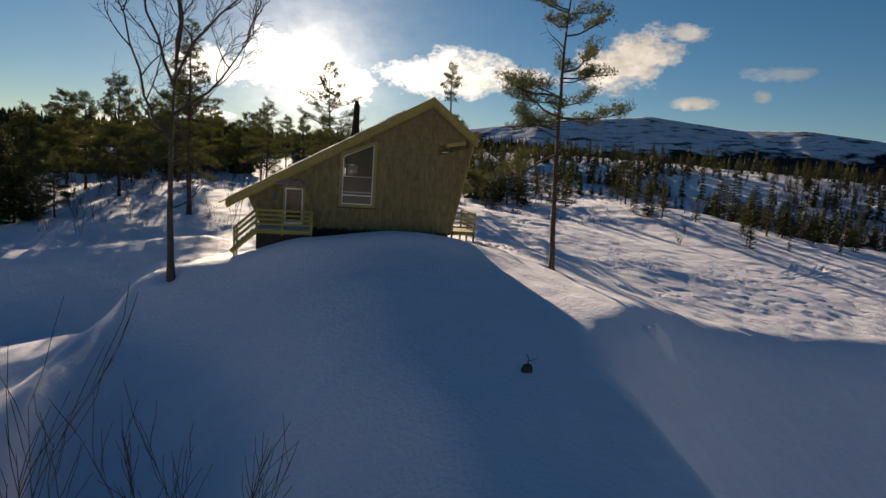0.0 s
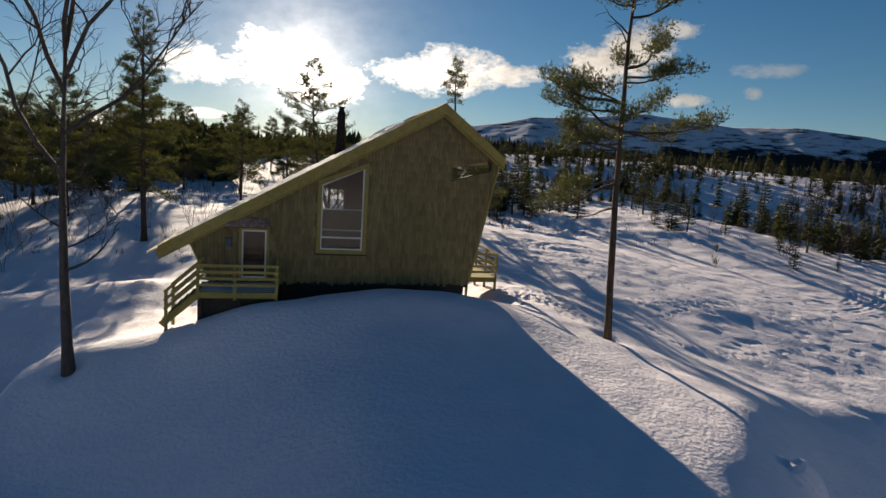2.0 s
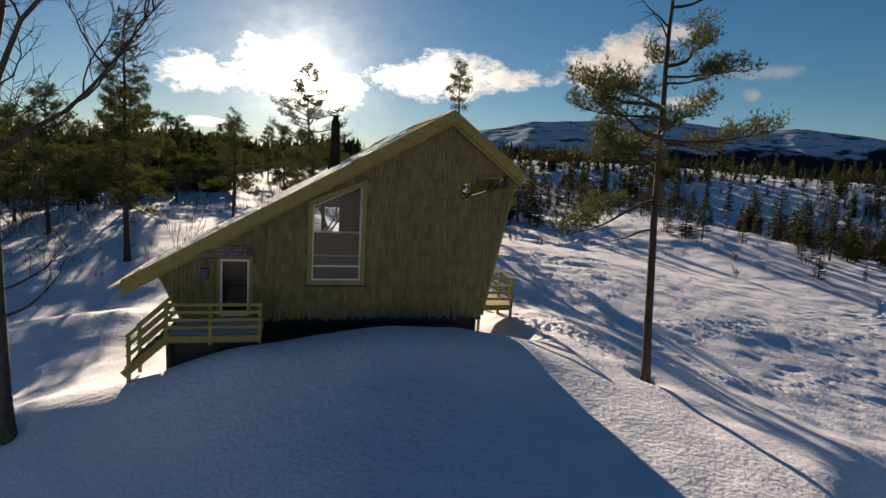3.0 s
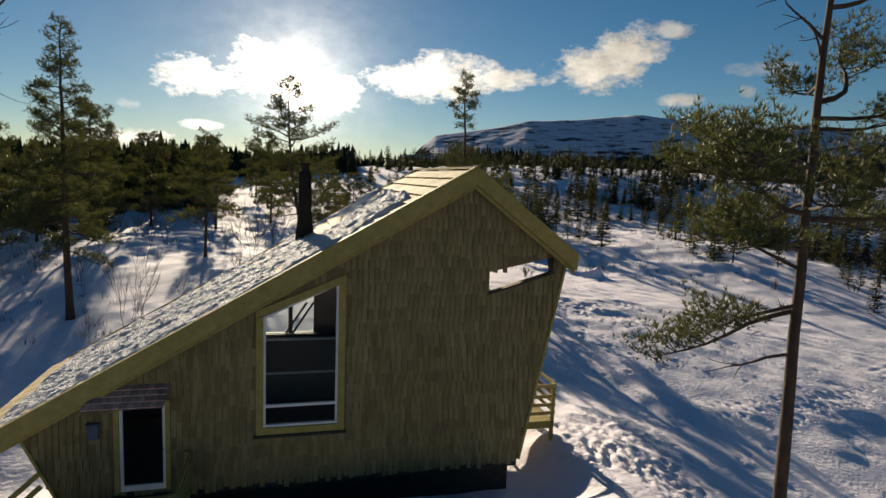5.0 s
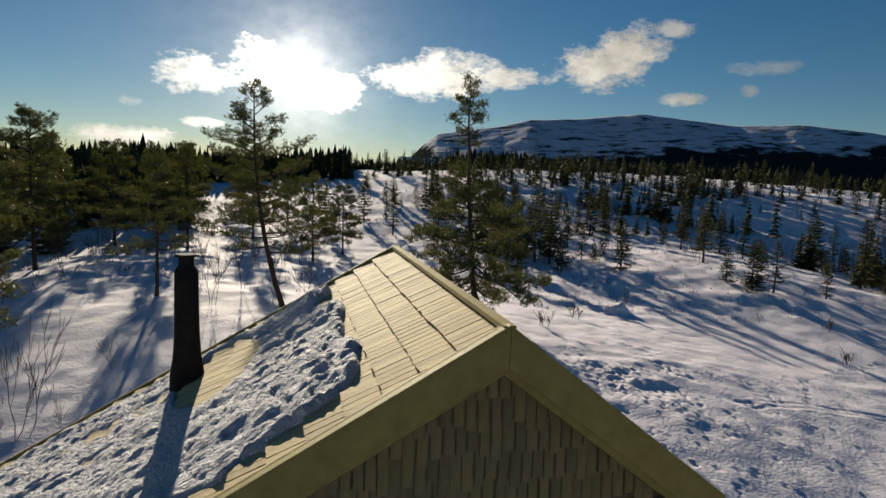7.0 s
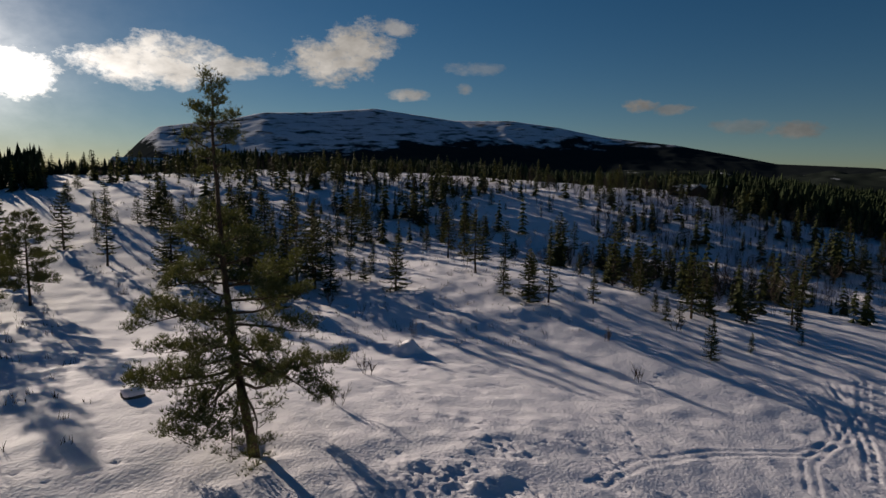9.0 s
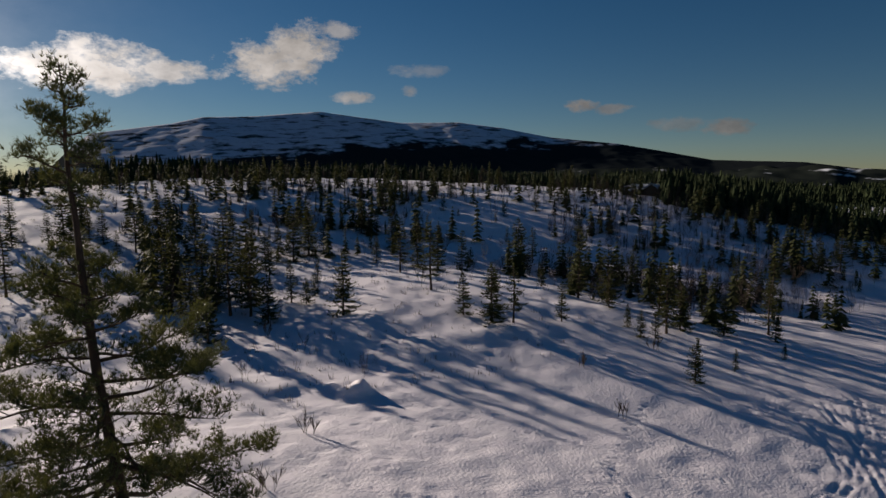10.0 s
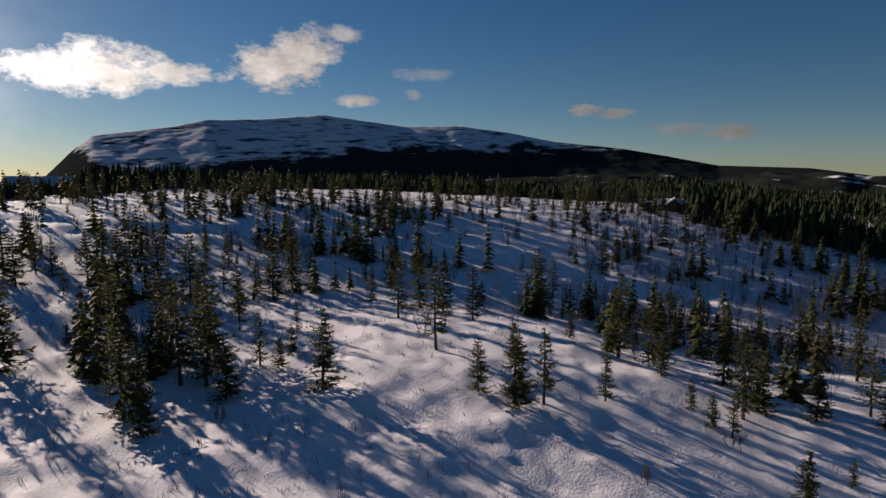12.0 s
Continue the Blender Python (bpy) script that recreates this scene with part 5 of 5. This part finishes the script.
# dark spruces beside the wood: x, y, height
GLOOM = [(-28.4, 46.8, 5.6), (-27.4, 48.4, 3.2), (-30.6, 50.5, 7.0), (-32.6, 52.5, 3.6), (-35.5, 56.0, 8.5), (-38.0, 62.0, 10.0), (-36.5, 68.0, 8.5), (-41.0, 67.0, 11.0), (-29.0, 84.0, 7.0), (-23.5, 82.0, 6.5)]
gloom = spruce("spruce_tree", "dark dense spruce at the edge of the wood", 8.0, 97, 0.27, 26, 9, 0.04, 0.2, None, "dark spruces by the wood")
for k, (x, y, h) in enumerate(GLOOM):
    stand(gloom if k == 0 else copy_thing(gloom, Matrix()), x, y, k * 83, 0, 0, h / 8.0)

# stumps and boulders in the snow
def boulder(name, label, x, y, r, mat, category, seed, squash=0.7):
    rng = random.Random(seed)
    bm = bmesh.new()
    bmesh.ops.create_icosphere(bm, subdivisions=3, radius=r)
    for v in bm.verts:
        n = noise.noise(v.co / r * 1.3 + Vector((seed, 0, 0))) * 0.3 + noise.noise(v.co / r * 4) * 0.08
        v.co *= 1 + n
        v.co.z *= squash
    me = bpy.data.meshes.new(name)
    bm.to_mesh(me)
    bm.free()
    me.materials.append(mat)
    ob = tagged(new(name, me), label, category)
    ob.location = (x, y, ground_at(x, y) + r * 0.12)
    return ob


rock = boulder("boulder", "dark boulder under a cap of snow on the slope", 5.6, 56.9, 0.5, ROCK, "boulder", 3)
bm = bmesh.new()
bmesh.ops.create_icosphere(bm, subdivisions=3, radius=0.5)
for p in bm.verts:
    p.co *= 1 + noise.noise(p.co * 2.6 + Vector((3, 0, 0))) * 0.25
    p.co.z = p.co.z * 0.5 + 0.2
me = bpy.data.meshes.new("snow_cap")
bm.to_mesh(me)
bm.free()
me.materials.append(SNOW)
me.polygons.foreach_set("use_smooth", [True] * len(me.polygons))
part("snow_cap", me, None, rock, "rounded cap of snow")
stump = boulder("tree_stump", "small dark stump with a bent twig in shaded snow", -0.42, 7.9, 0.17, DARK_WOOD, "stump", 5, 1.0)
s = Shape()
limb(s, Vector((0, 0, 0.1)), Vector((0.4, 0, 1)).normalized(), 0.4, 0.02, random.Random(3), 0.5, 0, 4, 4)
limb(s, Vector((0.05, 0, 0.25)), Vector((1, 0, 0.5)).normalized(), 0.25, 0.012, random.Random(4), 0.4, 0, 3, 4)
part("twig", s, TWIG, stump)
for k, (x, y) in enumerate([(33.4, 49.0), (37.6, 54.5), (45.0, 53.0), (24.6, 74.0), (13.0, 51.5), (17.4, 56.0)]):
    stand(shrub("bare_bush", "low leafless scrub poking through the snow", 0.9, 190 + k, 5, "scrub on the slope"), x, y, k * 70)

# twigs and heather tips that pierce the snow
rs = np.random.RandomState(12)
v, f = [], []
amount = 3400
tx = np.concatenate([rs.uniform(-35, 5, 700), rs.uniform(10, 100, amount - 700)])
ty = np.concatenate([rs.uniform(42, 110, 700), rs.uniform(56, 150, amount - 700)])
keep = ripple(tx, ty, 7, 31) > -0.15
tx, ty = tx[keep], ty[keep]
tz = land(tx, ty)
for x, y, z in zip(tx, ty, tz):
    for k in range(rs.randint(3, 8)):
        h, a, lean = rs.uniform(0.08, 0.5), rs.uniform(0, 6.28), rs.uniform(0.1, 0.5)
        bx, by = x + rs.uniform(-0.25, 0.25), y + rs.uniform(-0.25, 0.25)
        k0 = len(v)
        v.extend([(bx - 0.02, by, z - 0.05), (bx + 0.02, by, z - 0.05), (bx + math.cos(a) * lean * h, by + math.sin(a) * lean * h, z + h)])
        f.append((k0, k0 + 1, k0 + 2))
me = bpy.data.meshes.new("heather_twigs")
me.from_pydata(v, [], f)
me.materials.append(TWIG)
tagged(new("heather_twigs", me), "brown heather twigs piercing the snow", "twigs", kind="stuff")

# dense young growth farther up the slope, past counting
rs = np.random.RandomState(21)
v, f, bv, bf = [], [], [], []
spots = 0
while spots < 1900:
    d, a = 50 * (175 / 50) ** rs.rand(), radians(rs.uniform(-12, 82))
    x, y = 4 + d * math.sin(a), 36 + d * math.cos(a)
    clump = float(ripple(x, y, 15, 41)) + 0.5 * float(ripple(x, y, 6, 42)) + (0.9 if a > radians(55) and d > 68 else 0) + 0.45 * (d > 84)
    if clump < rs.uniform(-0.1, 0.7) or float(from_track(x, y)) < 3.0 or (d < 70 and radians(24) < a < radians(58)) or (x < 20 and y < 98) or (a < radians(17) and d < 85) or (a < radians(12) and d < 115) or math.exp(-(((x - 62) / 9) ** 2 + ((y - 88) / 5) ** 2)) > rs.rand():
        continue
    spots += 1
    z = ground_at(x, y)
    if rs.rand() < (0.7 if a > radians(55) else 0.35):
        h = rs.uniform(1.5, 4.5)
        for k in range(34):
            t, b, out, w = rs.uniform(0, 6.28), rs.uniform(0.05, 0.85), h * rs.uniform(0.06, 0.2), 0.03
            p0 = (x, y, z - 0.1) if k < 2 else (x + 0.2 * math.cos(t), y + 0.2 * math.sin(t), z + h * b * 0.85)
            p1 = (x + out * math.cos(t), y + out * math.sin(t), z + h * min(1, b * 0.85 + 0.28)) if k > 1 else (x + 0.1, y, z + h)
            k0 = len(bv)
            bv.extend([(p0[0] - w, p0[1], p0[2]), (p0[0] + w, p0[1], p0[2]), p1])
            bf.append((k0, k0 + 1, k0 + 2))
        continue
    h = 1.0 + 5.0 * rs.rand() ** 1.4
    wide, levels = rs.uniform(0.17, 0.27) * h, 10
    v.extend([(x - 0.05, y, z - 0.1), (x + 0.05, y, z - 0.1), (x, y, z + h)])
    f.append((len(v) - 3, len(v) - 2, len(v) - 1))
    for k in range(levels):
        q = 0.08 + 0.9 * k / (levels - 1)
        for s in range(8):
            if rs.rand() < 0.22:
                continue
            t = s * 0.785 + k * 0.9 + rs.uniform(-0.4, 0.4)
            reach = (wide * (1 - q) ** 0.8 + 0.03 * h) * rs.uniform(0.55, 1.2)
            cx, cy, ww = math.cos(t), math.sin(t), reach * 0.42
            zb, drop = z + h * q, reach * rs.uniform(-0.5, 0.1)
            k0 = len(v)
            v.extend([(x, y, zb + 0.05 * h), (x + cx * reach * 0.6 - cy * ww, y + cy * reach * 0.6 + cx * ww, zb + drop * 0.7 - 0.02 * h), (x + cx * reach, y + cy * reach, zb + drop), (x + cx * reach * 0.6 + cy * ww, y + cy * reach * 0.6 - cx * ww, zb + drop * 0.7)])
            f.extend([(k0, k0 + 1, k0 + 2), (k0, k0 + 2, k0 + 3)])
me = bpy.data.meshes.new("young_forest")
me.from_pydata(v, [], f)
me.materials.append(SPRUCE_NEEDLE)
tagged(new("young_forest", me), "dense growth of young dark spruces on the snowy slope", "forest", kind="stuff")
me = bpy.data.meshes.new("bare_thicket")
me.from_pydata(bv, [], bf)
me.materials.append(TWIG)
tagged(new("bare_thicket", me), "brown leafless brushwood among the young spruces", "thicket", kind="stuff")

# thicket of bare birches towards the valley
rs = np.random.RandomState(14)
v, f = [], []
for x, y in zip(rs.uniform(70, 150, 900), rs.uniform(48, 100, 900)):
    if math.atan2(x, y - 20) < radians(54) or rs.rand() < 0.25:
        continue
    z, h = ground_at(x, y), rs.uniform(2.0, 5.5)
    for k in range(9):
        a, b, w = rs.uniform(0, 6.28), rs.uniform(0.2, 0.8), 0.035
        out = h * rs.uniform(0.06, 0.22)
        p0 = (x, y, z - 0.1) if k == 0 else (x, y, z + h * b * 0.8)
        p1 = (x + 0.1 * math.cos(a), y + 0.1 * math.sin(a), z + h) if k == 0 else (x + out * math.cos(a), y + out * math.sin(a), z + h * (b * 0.8 + 0.25))
        k0 = len(v)
        v.extend([(p0[0] - w, p0[1], p0[2]), (p0[0] + w, p0[1], p0[2]), p1])
        f.append((k0, k0 + 1, k0 + 2))
me = bpy.data.meshes.new("birch_thicket")
me.from_pydata(v, [], f)
me.materials.append(TWIG)
tagged(new("birch_thicket", me), "brown leafless birch thicket on the valley side", "thicket", kind="stuff")


# cabins far off
def far_cabin(label, x, y, turn, length, width, wall_h, peak, mat, seed_z=0.0):
    hut = tagged(new("far_cabin"), label, "cabin")
    s = Shape()
    s.box(-length / 2, length / 2, -width / 2, width / 2, -1.5, wall_h)
    s.hexa([(-length / 2, -width / 2, wall_h), (length / 2, -width / 2, wall_h), (length / 2, width / 2, wall_h), (-length / 2, width / 2, wall_h),
            (-length / 2, -0.05, peak - 0.1), (length / 2, -0.05, peak - 0.1), (length / 2, 0.05, peak - 0.1), (-length / 2, 0.05, peak - 0.1)])
    part("wall", s, mat, hut)
    for sg in (-1, 1):
        s = Shape()
        e = width / 2 + 0.6
        z0 = wall_h - (peak - wall_h) * 0.6 / (width / 2)
        s.hexa([(-length / 2 - 0.5, sg * e, z0), (length / 2 + 0.5, sg * e, z0), (length / 2 + 0.5, 0, peak), (-length / 2 - 0.5, 0, peak),
                (-length / 2 - 0.5, sg * e, z0 + 0.35), (length / 2 + 0.5, sg * e, z0 + 0.35), (length / 2 + 0.5, 0, peak + 0.35), (-length / 2 - 0.5, 0, peak + 0.35)])
        part("roof", s, ROOF_SNOW, hut, "thick snow on the roof")
    for k in range(3):
        s = Shape()
        cx = -length / 3 + k * length / 3
        s.box(cx - 0.5, cx + 0.5, -width / 2 - 0.06, -width / 2 + 0.02, 0.8, wall_h - 0.4)
        part("window", s, CHIMNEY, hut)
    hut.matrix_basis = pose(x, y, ground_at(x, y) + seed_z, 0, 0, turn)
    return hut


far_cabin("long low brown cabin with snowy roof on the far knoll", 137.0, 101.0, -63, 11.0, 5.0, 1.7, 2.7, INSIDE, -0.9)
far_cabin("brown cabin wing with snowy gable facing the slope", 135.2, 100.0, 27, 5.6, 3.8, 1.7, 3.1, INSIDE, -0.9)
far_cabin("small dark cabin among the trees on the hill", -39.5, 96.0, 75, 4.6, 4.0, 1.7, 2.9, DARK_WOOD, 0.6)
far_cabin("small dark cabin among the trees on the hill", -35.0, 98.0, 75, 4.6, 4.0, 1.7, 2.9, DARK_WOOD, 0.6)
far_cabin("long low building with snowy roof by the mountain", 42.0, 222.0, 8, 14.0, 7.0, 2.6, 4.4, INSIDE, 0.3)

# far conifer forest
def far_forest(name, label, seed, amount, az0, az1, d0, d1, h0, h1):
    rng = np.random.RandomState(seed)
    v, f = [], []
    azs, ds = np.radians(rng.uniform(az0, az1, amount)), d0 * (d1 / d0) ** rng.uniform(0, 1, amount)
    xs, ys = ds * np.sin(azs), 20 + ds * np.cos(azs)
    zs = land(xs, ys, False)
    hs = (h0 + (h1 - h0) * rng.uniform(0, 1, amount) ** 1.5) * (0.85 + 0.4 * ripple(xs, ys, 28, 60))
    for x, y, z, h in zip(xs, ys, zs, hs):
        w0, turn = h * rng.uniform(0.12, 0.26), rng.uniform(0, 6.28)
        for tier in range(4):
            zb, zt, w = z + h * (0.06 + 0.21 * tier), z + h * min(1.0, 0.42 + 0.21 * tier), w0 * (1 - 0.21 * tier)
            k = len(v)
            n = 6
            for s in range(n):
                a = turn + tier * 0.5 + s * 6.283 / n
                rr = w * rng.uniform(0.45, 1.35)
                v.append((x + rr * math.cos(a), y + rr * math.sin(a), zb + rng.uniform(-0.08, 0.06) * h))
            v.append((x, y, zt))
            f.extend((k + s, k + (s + 1) % n, k + n) for s in range(n))
    me = bpy.data.meshes.new(name)
    me.from_pydata(v, [], f)
    me.materials.append(FAR_NEEDLE)
    return tagged(new(name, me), label, "forest", kind="stuff")


far_forest("far_forest", "dense dark conifer forest along the skyline", 3, 3600, -32, 5, 135, 260, 3.4, 7.0)
far_forest("far_forest", "loose edge of the dark wood", 9, 260, -34, -9, 84, 135, 5, 9)
far_forest("far_forest", "low scattered conifers along the ridge", 8, 1200, 3, 17, 165, 300, 1.5, 3.8)
far_forest("far_forest", "dark conifer forest below the mountain", 4, 9000, 14, 66, 178, 460, 2.5, 6.5)
far_forest("far_forest", "dense conifer forest filling the valley", 6, 8000, 60, 97, 135, 460, 2.6, 6.5)
far_forest("far_forest", "distant conifer forest of the valley floor", 7, 6000, 58, 97, 450, 1100, 7, 14)


# ---- pieces of walls and roof ----
def blocked(x, z, w, h):
    for l, r, ll, lr, hl, hr in [(WINDOW[0] - 0.15, WINDOW[1] + 0.15, WINDOW[2] - 0.2, WINDOW[2] - 0.2, WINDOW[3] + 0.15, WINDOW[4] + 0.2), (DOOR[0] - 0.1, DOOR[1] + 0.1, DOOR[2], DOOR[2], DOOR[3] + 0.1, DOOR[3] + 0.1), LOFT]:
        rel = min(max((x - l) / (r - l), 0), 1)
        head, lo = hl + (hr - hl) * rel, ll + (lr - ll) * rel
        if l < x + w / 2 and x - w / 2 < r and z < head and z + h > lo:
            return True
    return False


rng = random.Random(9)
ROW, WIDE = 0.3, 0.125
blanks = []
for k in range(6):
    s = Shape()
    w, drop, th = WIDE * (0.78 + 0.035 * k) / 2, rng.uniform(0, 0.1), 0.02
    s.hexa([(-w, -0.034, -drop), (w, -0.034, -drop + rng.uniform(-0.012, 0.012)), (w, -0.034 + th, 0), (-w, -0.034 + th, 0), (-w, -0.012, ROW * 1.12), (w, -0.012, ROW * 1.12), (w, 0.002, ROW * 1.12), (-w, 0.002, ROW * 1.12)])
    blanks.append(s)
singles = [b.mesh("shingle", SHINGLE) for b in blanks]
rest = Shape()
made = 0
rows = int((RIDGE - 0.1) / ROW)
for j in range(rows, -1, -1):
    z = 0.15 + j * ROW
    x = -9.3 + rng.uniform(0, WIDE)
    while x < 2.5:
        k = rng.randrange(6)
        zz = z + rng.uniform(-0.03, 0.03)
        ok = wall_foot(x) - 0.12 < zz and zz + ROW * 1.12 < wall_head(x) + 0.06 and not blocked(x, zz, WIDE * 0.9, ROW * 1.1)
        lean = rng.uniform(-0.012, 0.012)
        if ok:
            if x > -3.2 and z > 3.7 and made < 300:
                ob = part("shingle", singles[k], None, front_wall)
                ob.location, ob.rotation_euler = (x, FRONT, zz), (0, lean * 2, 0)
                made += 1
            else:
                rest.add([(x + p[0] + p[2] * lean, FRONT + p[1], zz + p[2]) for p in blanks[k].v], blanks[k].f)
        elif not blocked(x, zz, WIDE, 0.05) and wall_foot(x) - 0.1 < zz < wall_head(x) - 0.03:
            top = min(wall_head(x) - 0.01, zz + ROW * 1.12)
            slit = LOFT[2] + (LOFT[3] - LOFT[2]) * min(max((x - WIDE / 2 - LOFT[0]) / (LOFT[1] - LOFT[0]), 0), 1) - 0.03
            for l, r, lo in ((WINDOW[0] - 0.15, WINDOW[1] + 0.15, WINDOW[2] - 0.2), (DOOR[0] - 0.1, DOOR[1] + 0.1, DOOR[2]), (LOFT[0], LOFT[1], slit)):
                if l < x + WIDE / 2 and x - WIDE / 2 < r and lo > zz:
                    top = min(top, lo)
            w = WIDE * 0.45
            if top > zz + 0.03:
                rest.hexa([(x - w, FRONT - 0.034, zz), (x + w, FRONT - 0.034, zz), (x + w, FRONT - 0.018, zz), (x - w, FRONT - 0.018, zz), (x - w, FRONT - 0.012, top), (x + w, FRONT - 0.012, top), (x + w, FRONT, top), (x - w, FRONT, top)])
        x += WIDE * rng.uniform(0.92, 1.12)
tagged(part("shingles", rest, SHINGLE_REST, front_wall), kind="stuff")

# roof planks: courses parallel to the ridge
COURSE, PLANK = 0.4, 0.13
blanks = []
for k in range(4):
    s = Shape()
    w = PLANK * (0.47 - 0.012 * k)
    L0 = COURSE * 1.2
    s.hexa([(-L0, -w, 0.0), (0, -w, 0.0), (0, w, 0.0), (-L0, w, 0.0), (-L0, -w, 0.085), (0, -w, 0.012), (0, w, 0.012), (-L0, w, 0.085)])
    blanks.append(s)
singles = [b.mesh("roof_plank", ROOF_PLANK) for b in blanks]
rest = Shape()
made = 0
slope_l, slope_r = math.atan(LEFT_SLOPE), math.atan(RIGHT_SLOPE)
for j in range(30):
    y = VERGE_F + 0.08
    while y < VERGE_R - 0.06:
        k = rng.randrange(4)
        m = pose(0, 0, RIDGE - 0.045, 0, -math.degrees(slope_l), 0) @ pose(-j * COURSE + rng.uniform(-0.01, 0.01), y, 0.012 + rng.uniform(0, 0.006), 0, -2.2, rng.uniform(-0.5, 0.5))
        if made < 295 and j < 8:
            ob = part("roof_plank", singles[k], None, roof)
            ob.matrix_basis = m
            made += 1
        else:
            rest.add([tuple(m @ Vector(p)) for p in blanks[k].v], blanks[k].f)
        if j < 8:
            m = Matrix.Diagonal((-1, 1, 1, 1)) @ pose(0, 0, RIDGE - 0.045, 0, -math.degrees(slope_r), 0) @ pose(-j * COURSE, y, 0.012, 0, -2.2, 0)
            rest.add([tuple(m @ Vector(p)) for p in blanks[k].v], [f[::-1] for f in blanks[k].f])
        y += PLANK * rng.uniform(0.94, 1.04)
tagged(part("roof_planks", rest, material("roof_planks", ((0.42, 0.32, 0.17), (0.60, 0.48, 0.28)), 8.0, 0.8, 0.4, 40.0, (0.3, 1, 1), per_island=0.16), roof), kind="stuff")
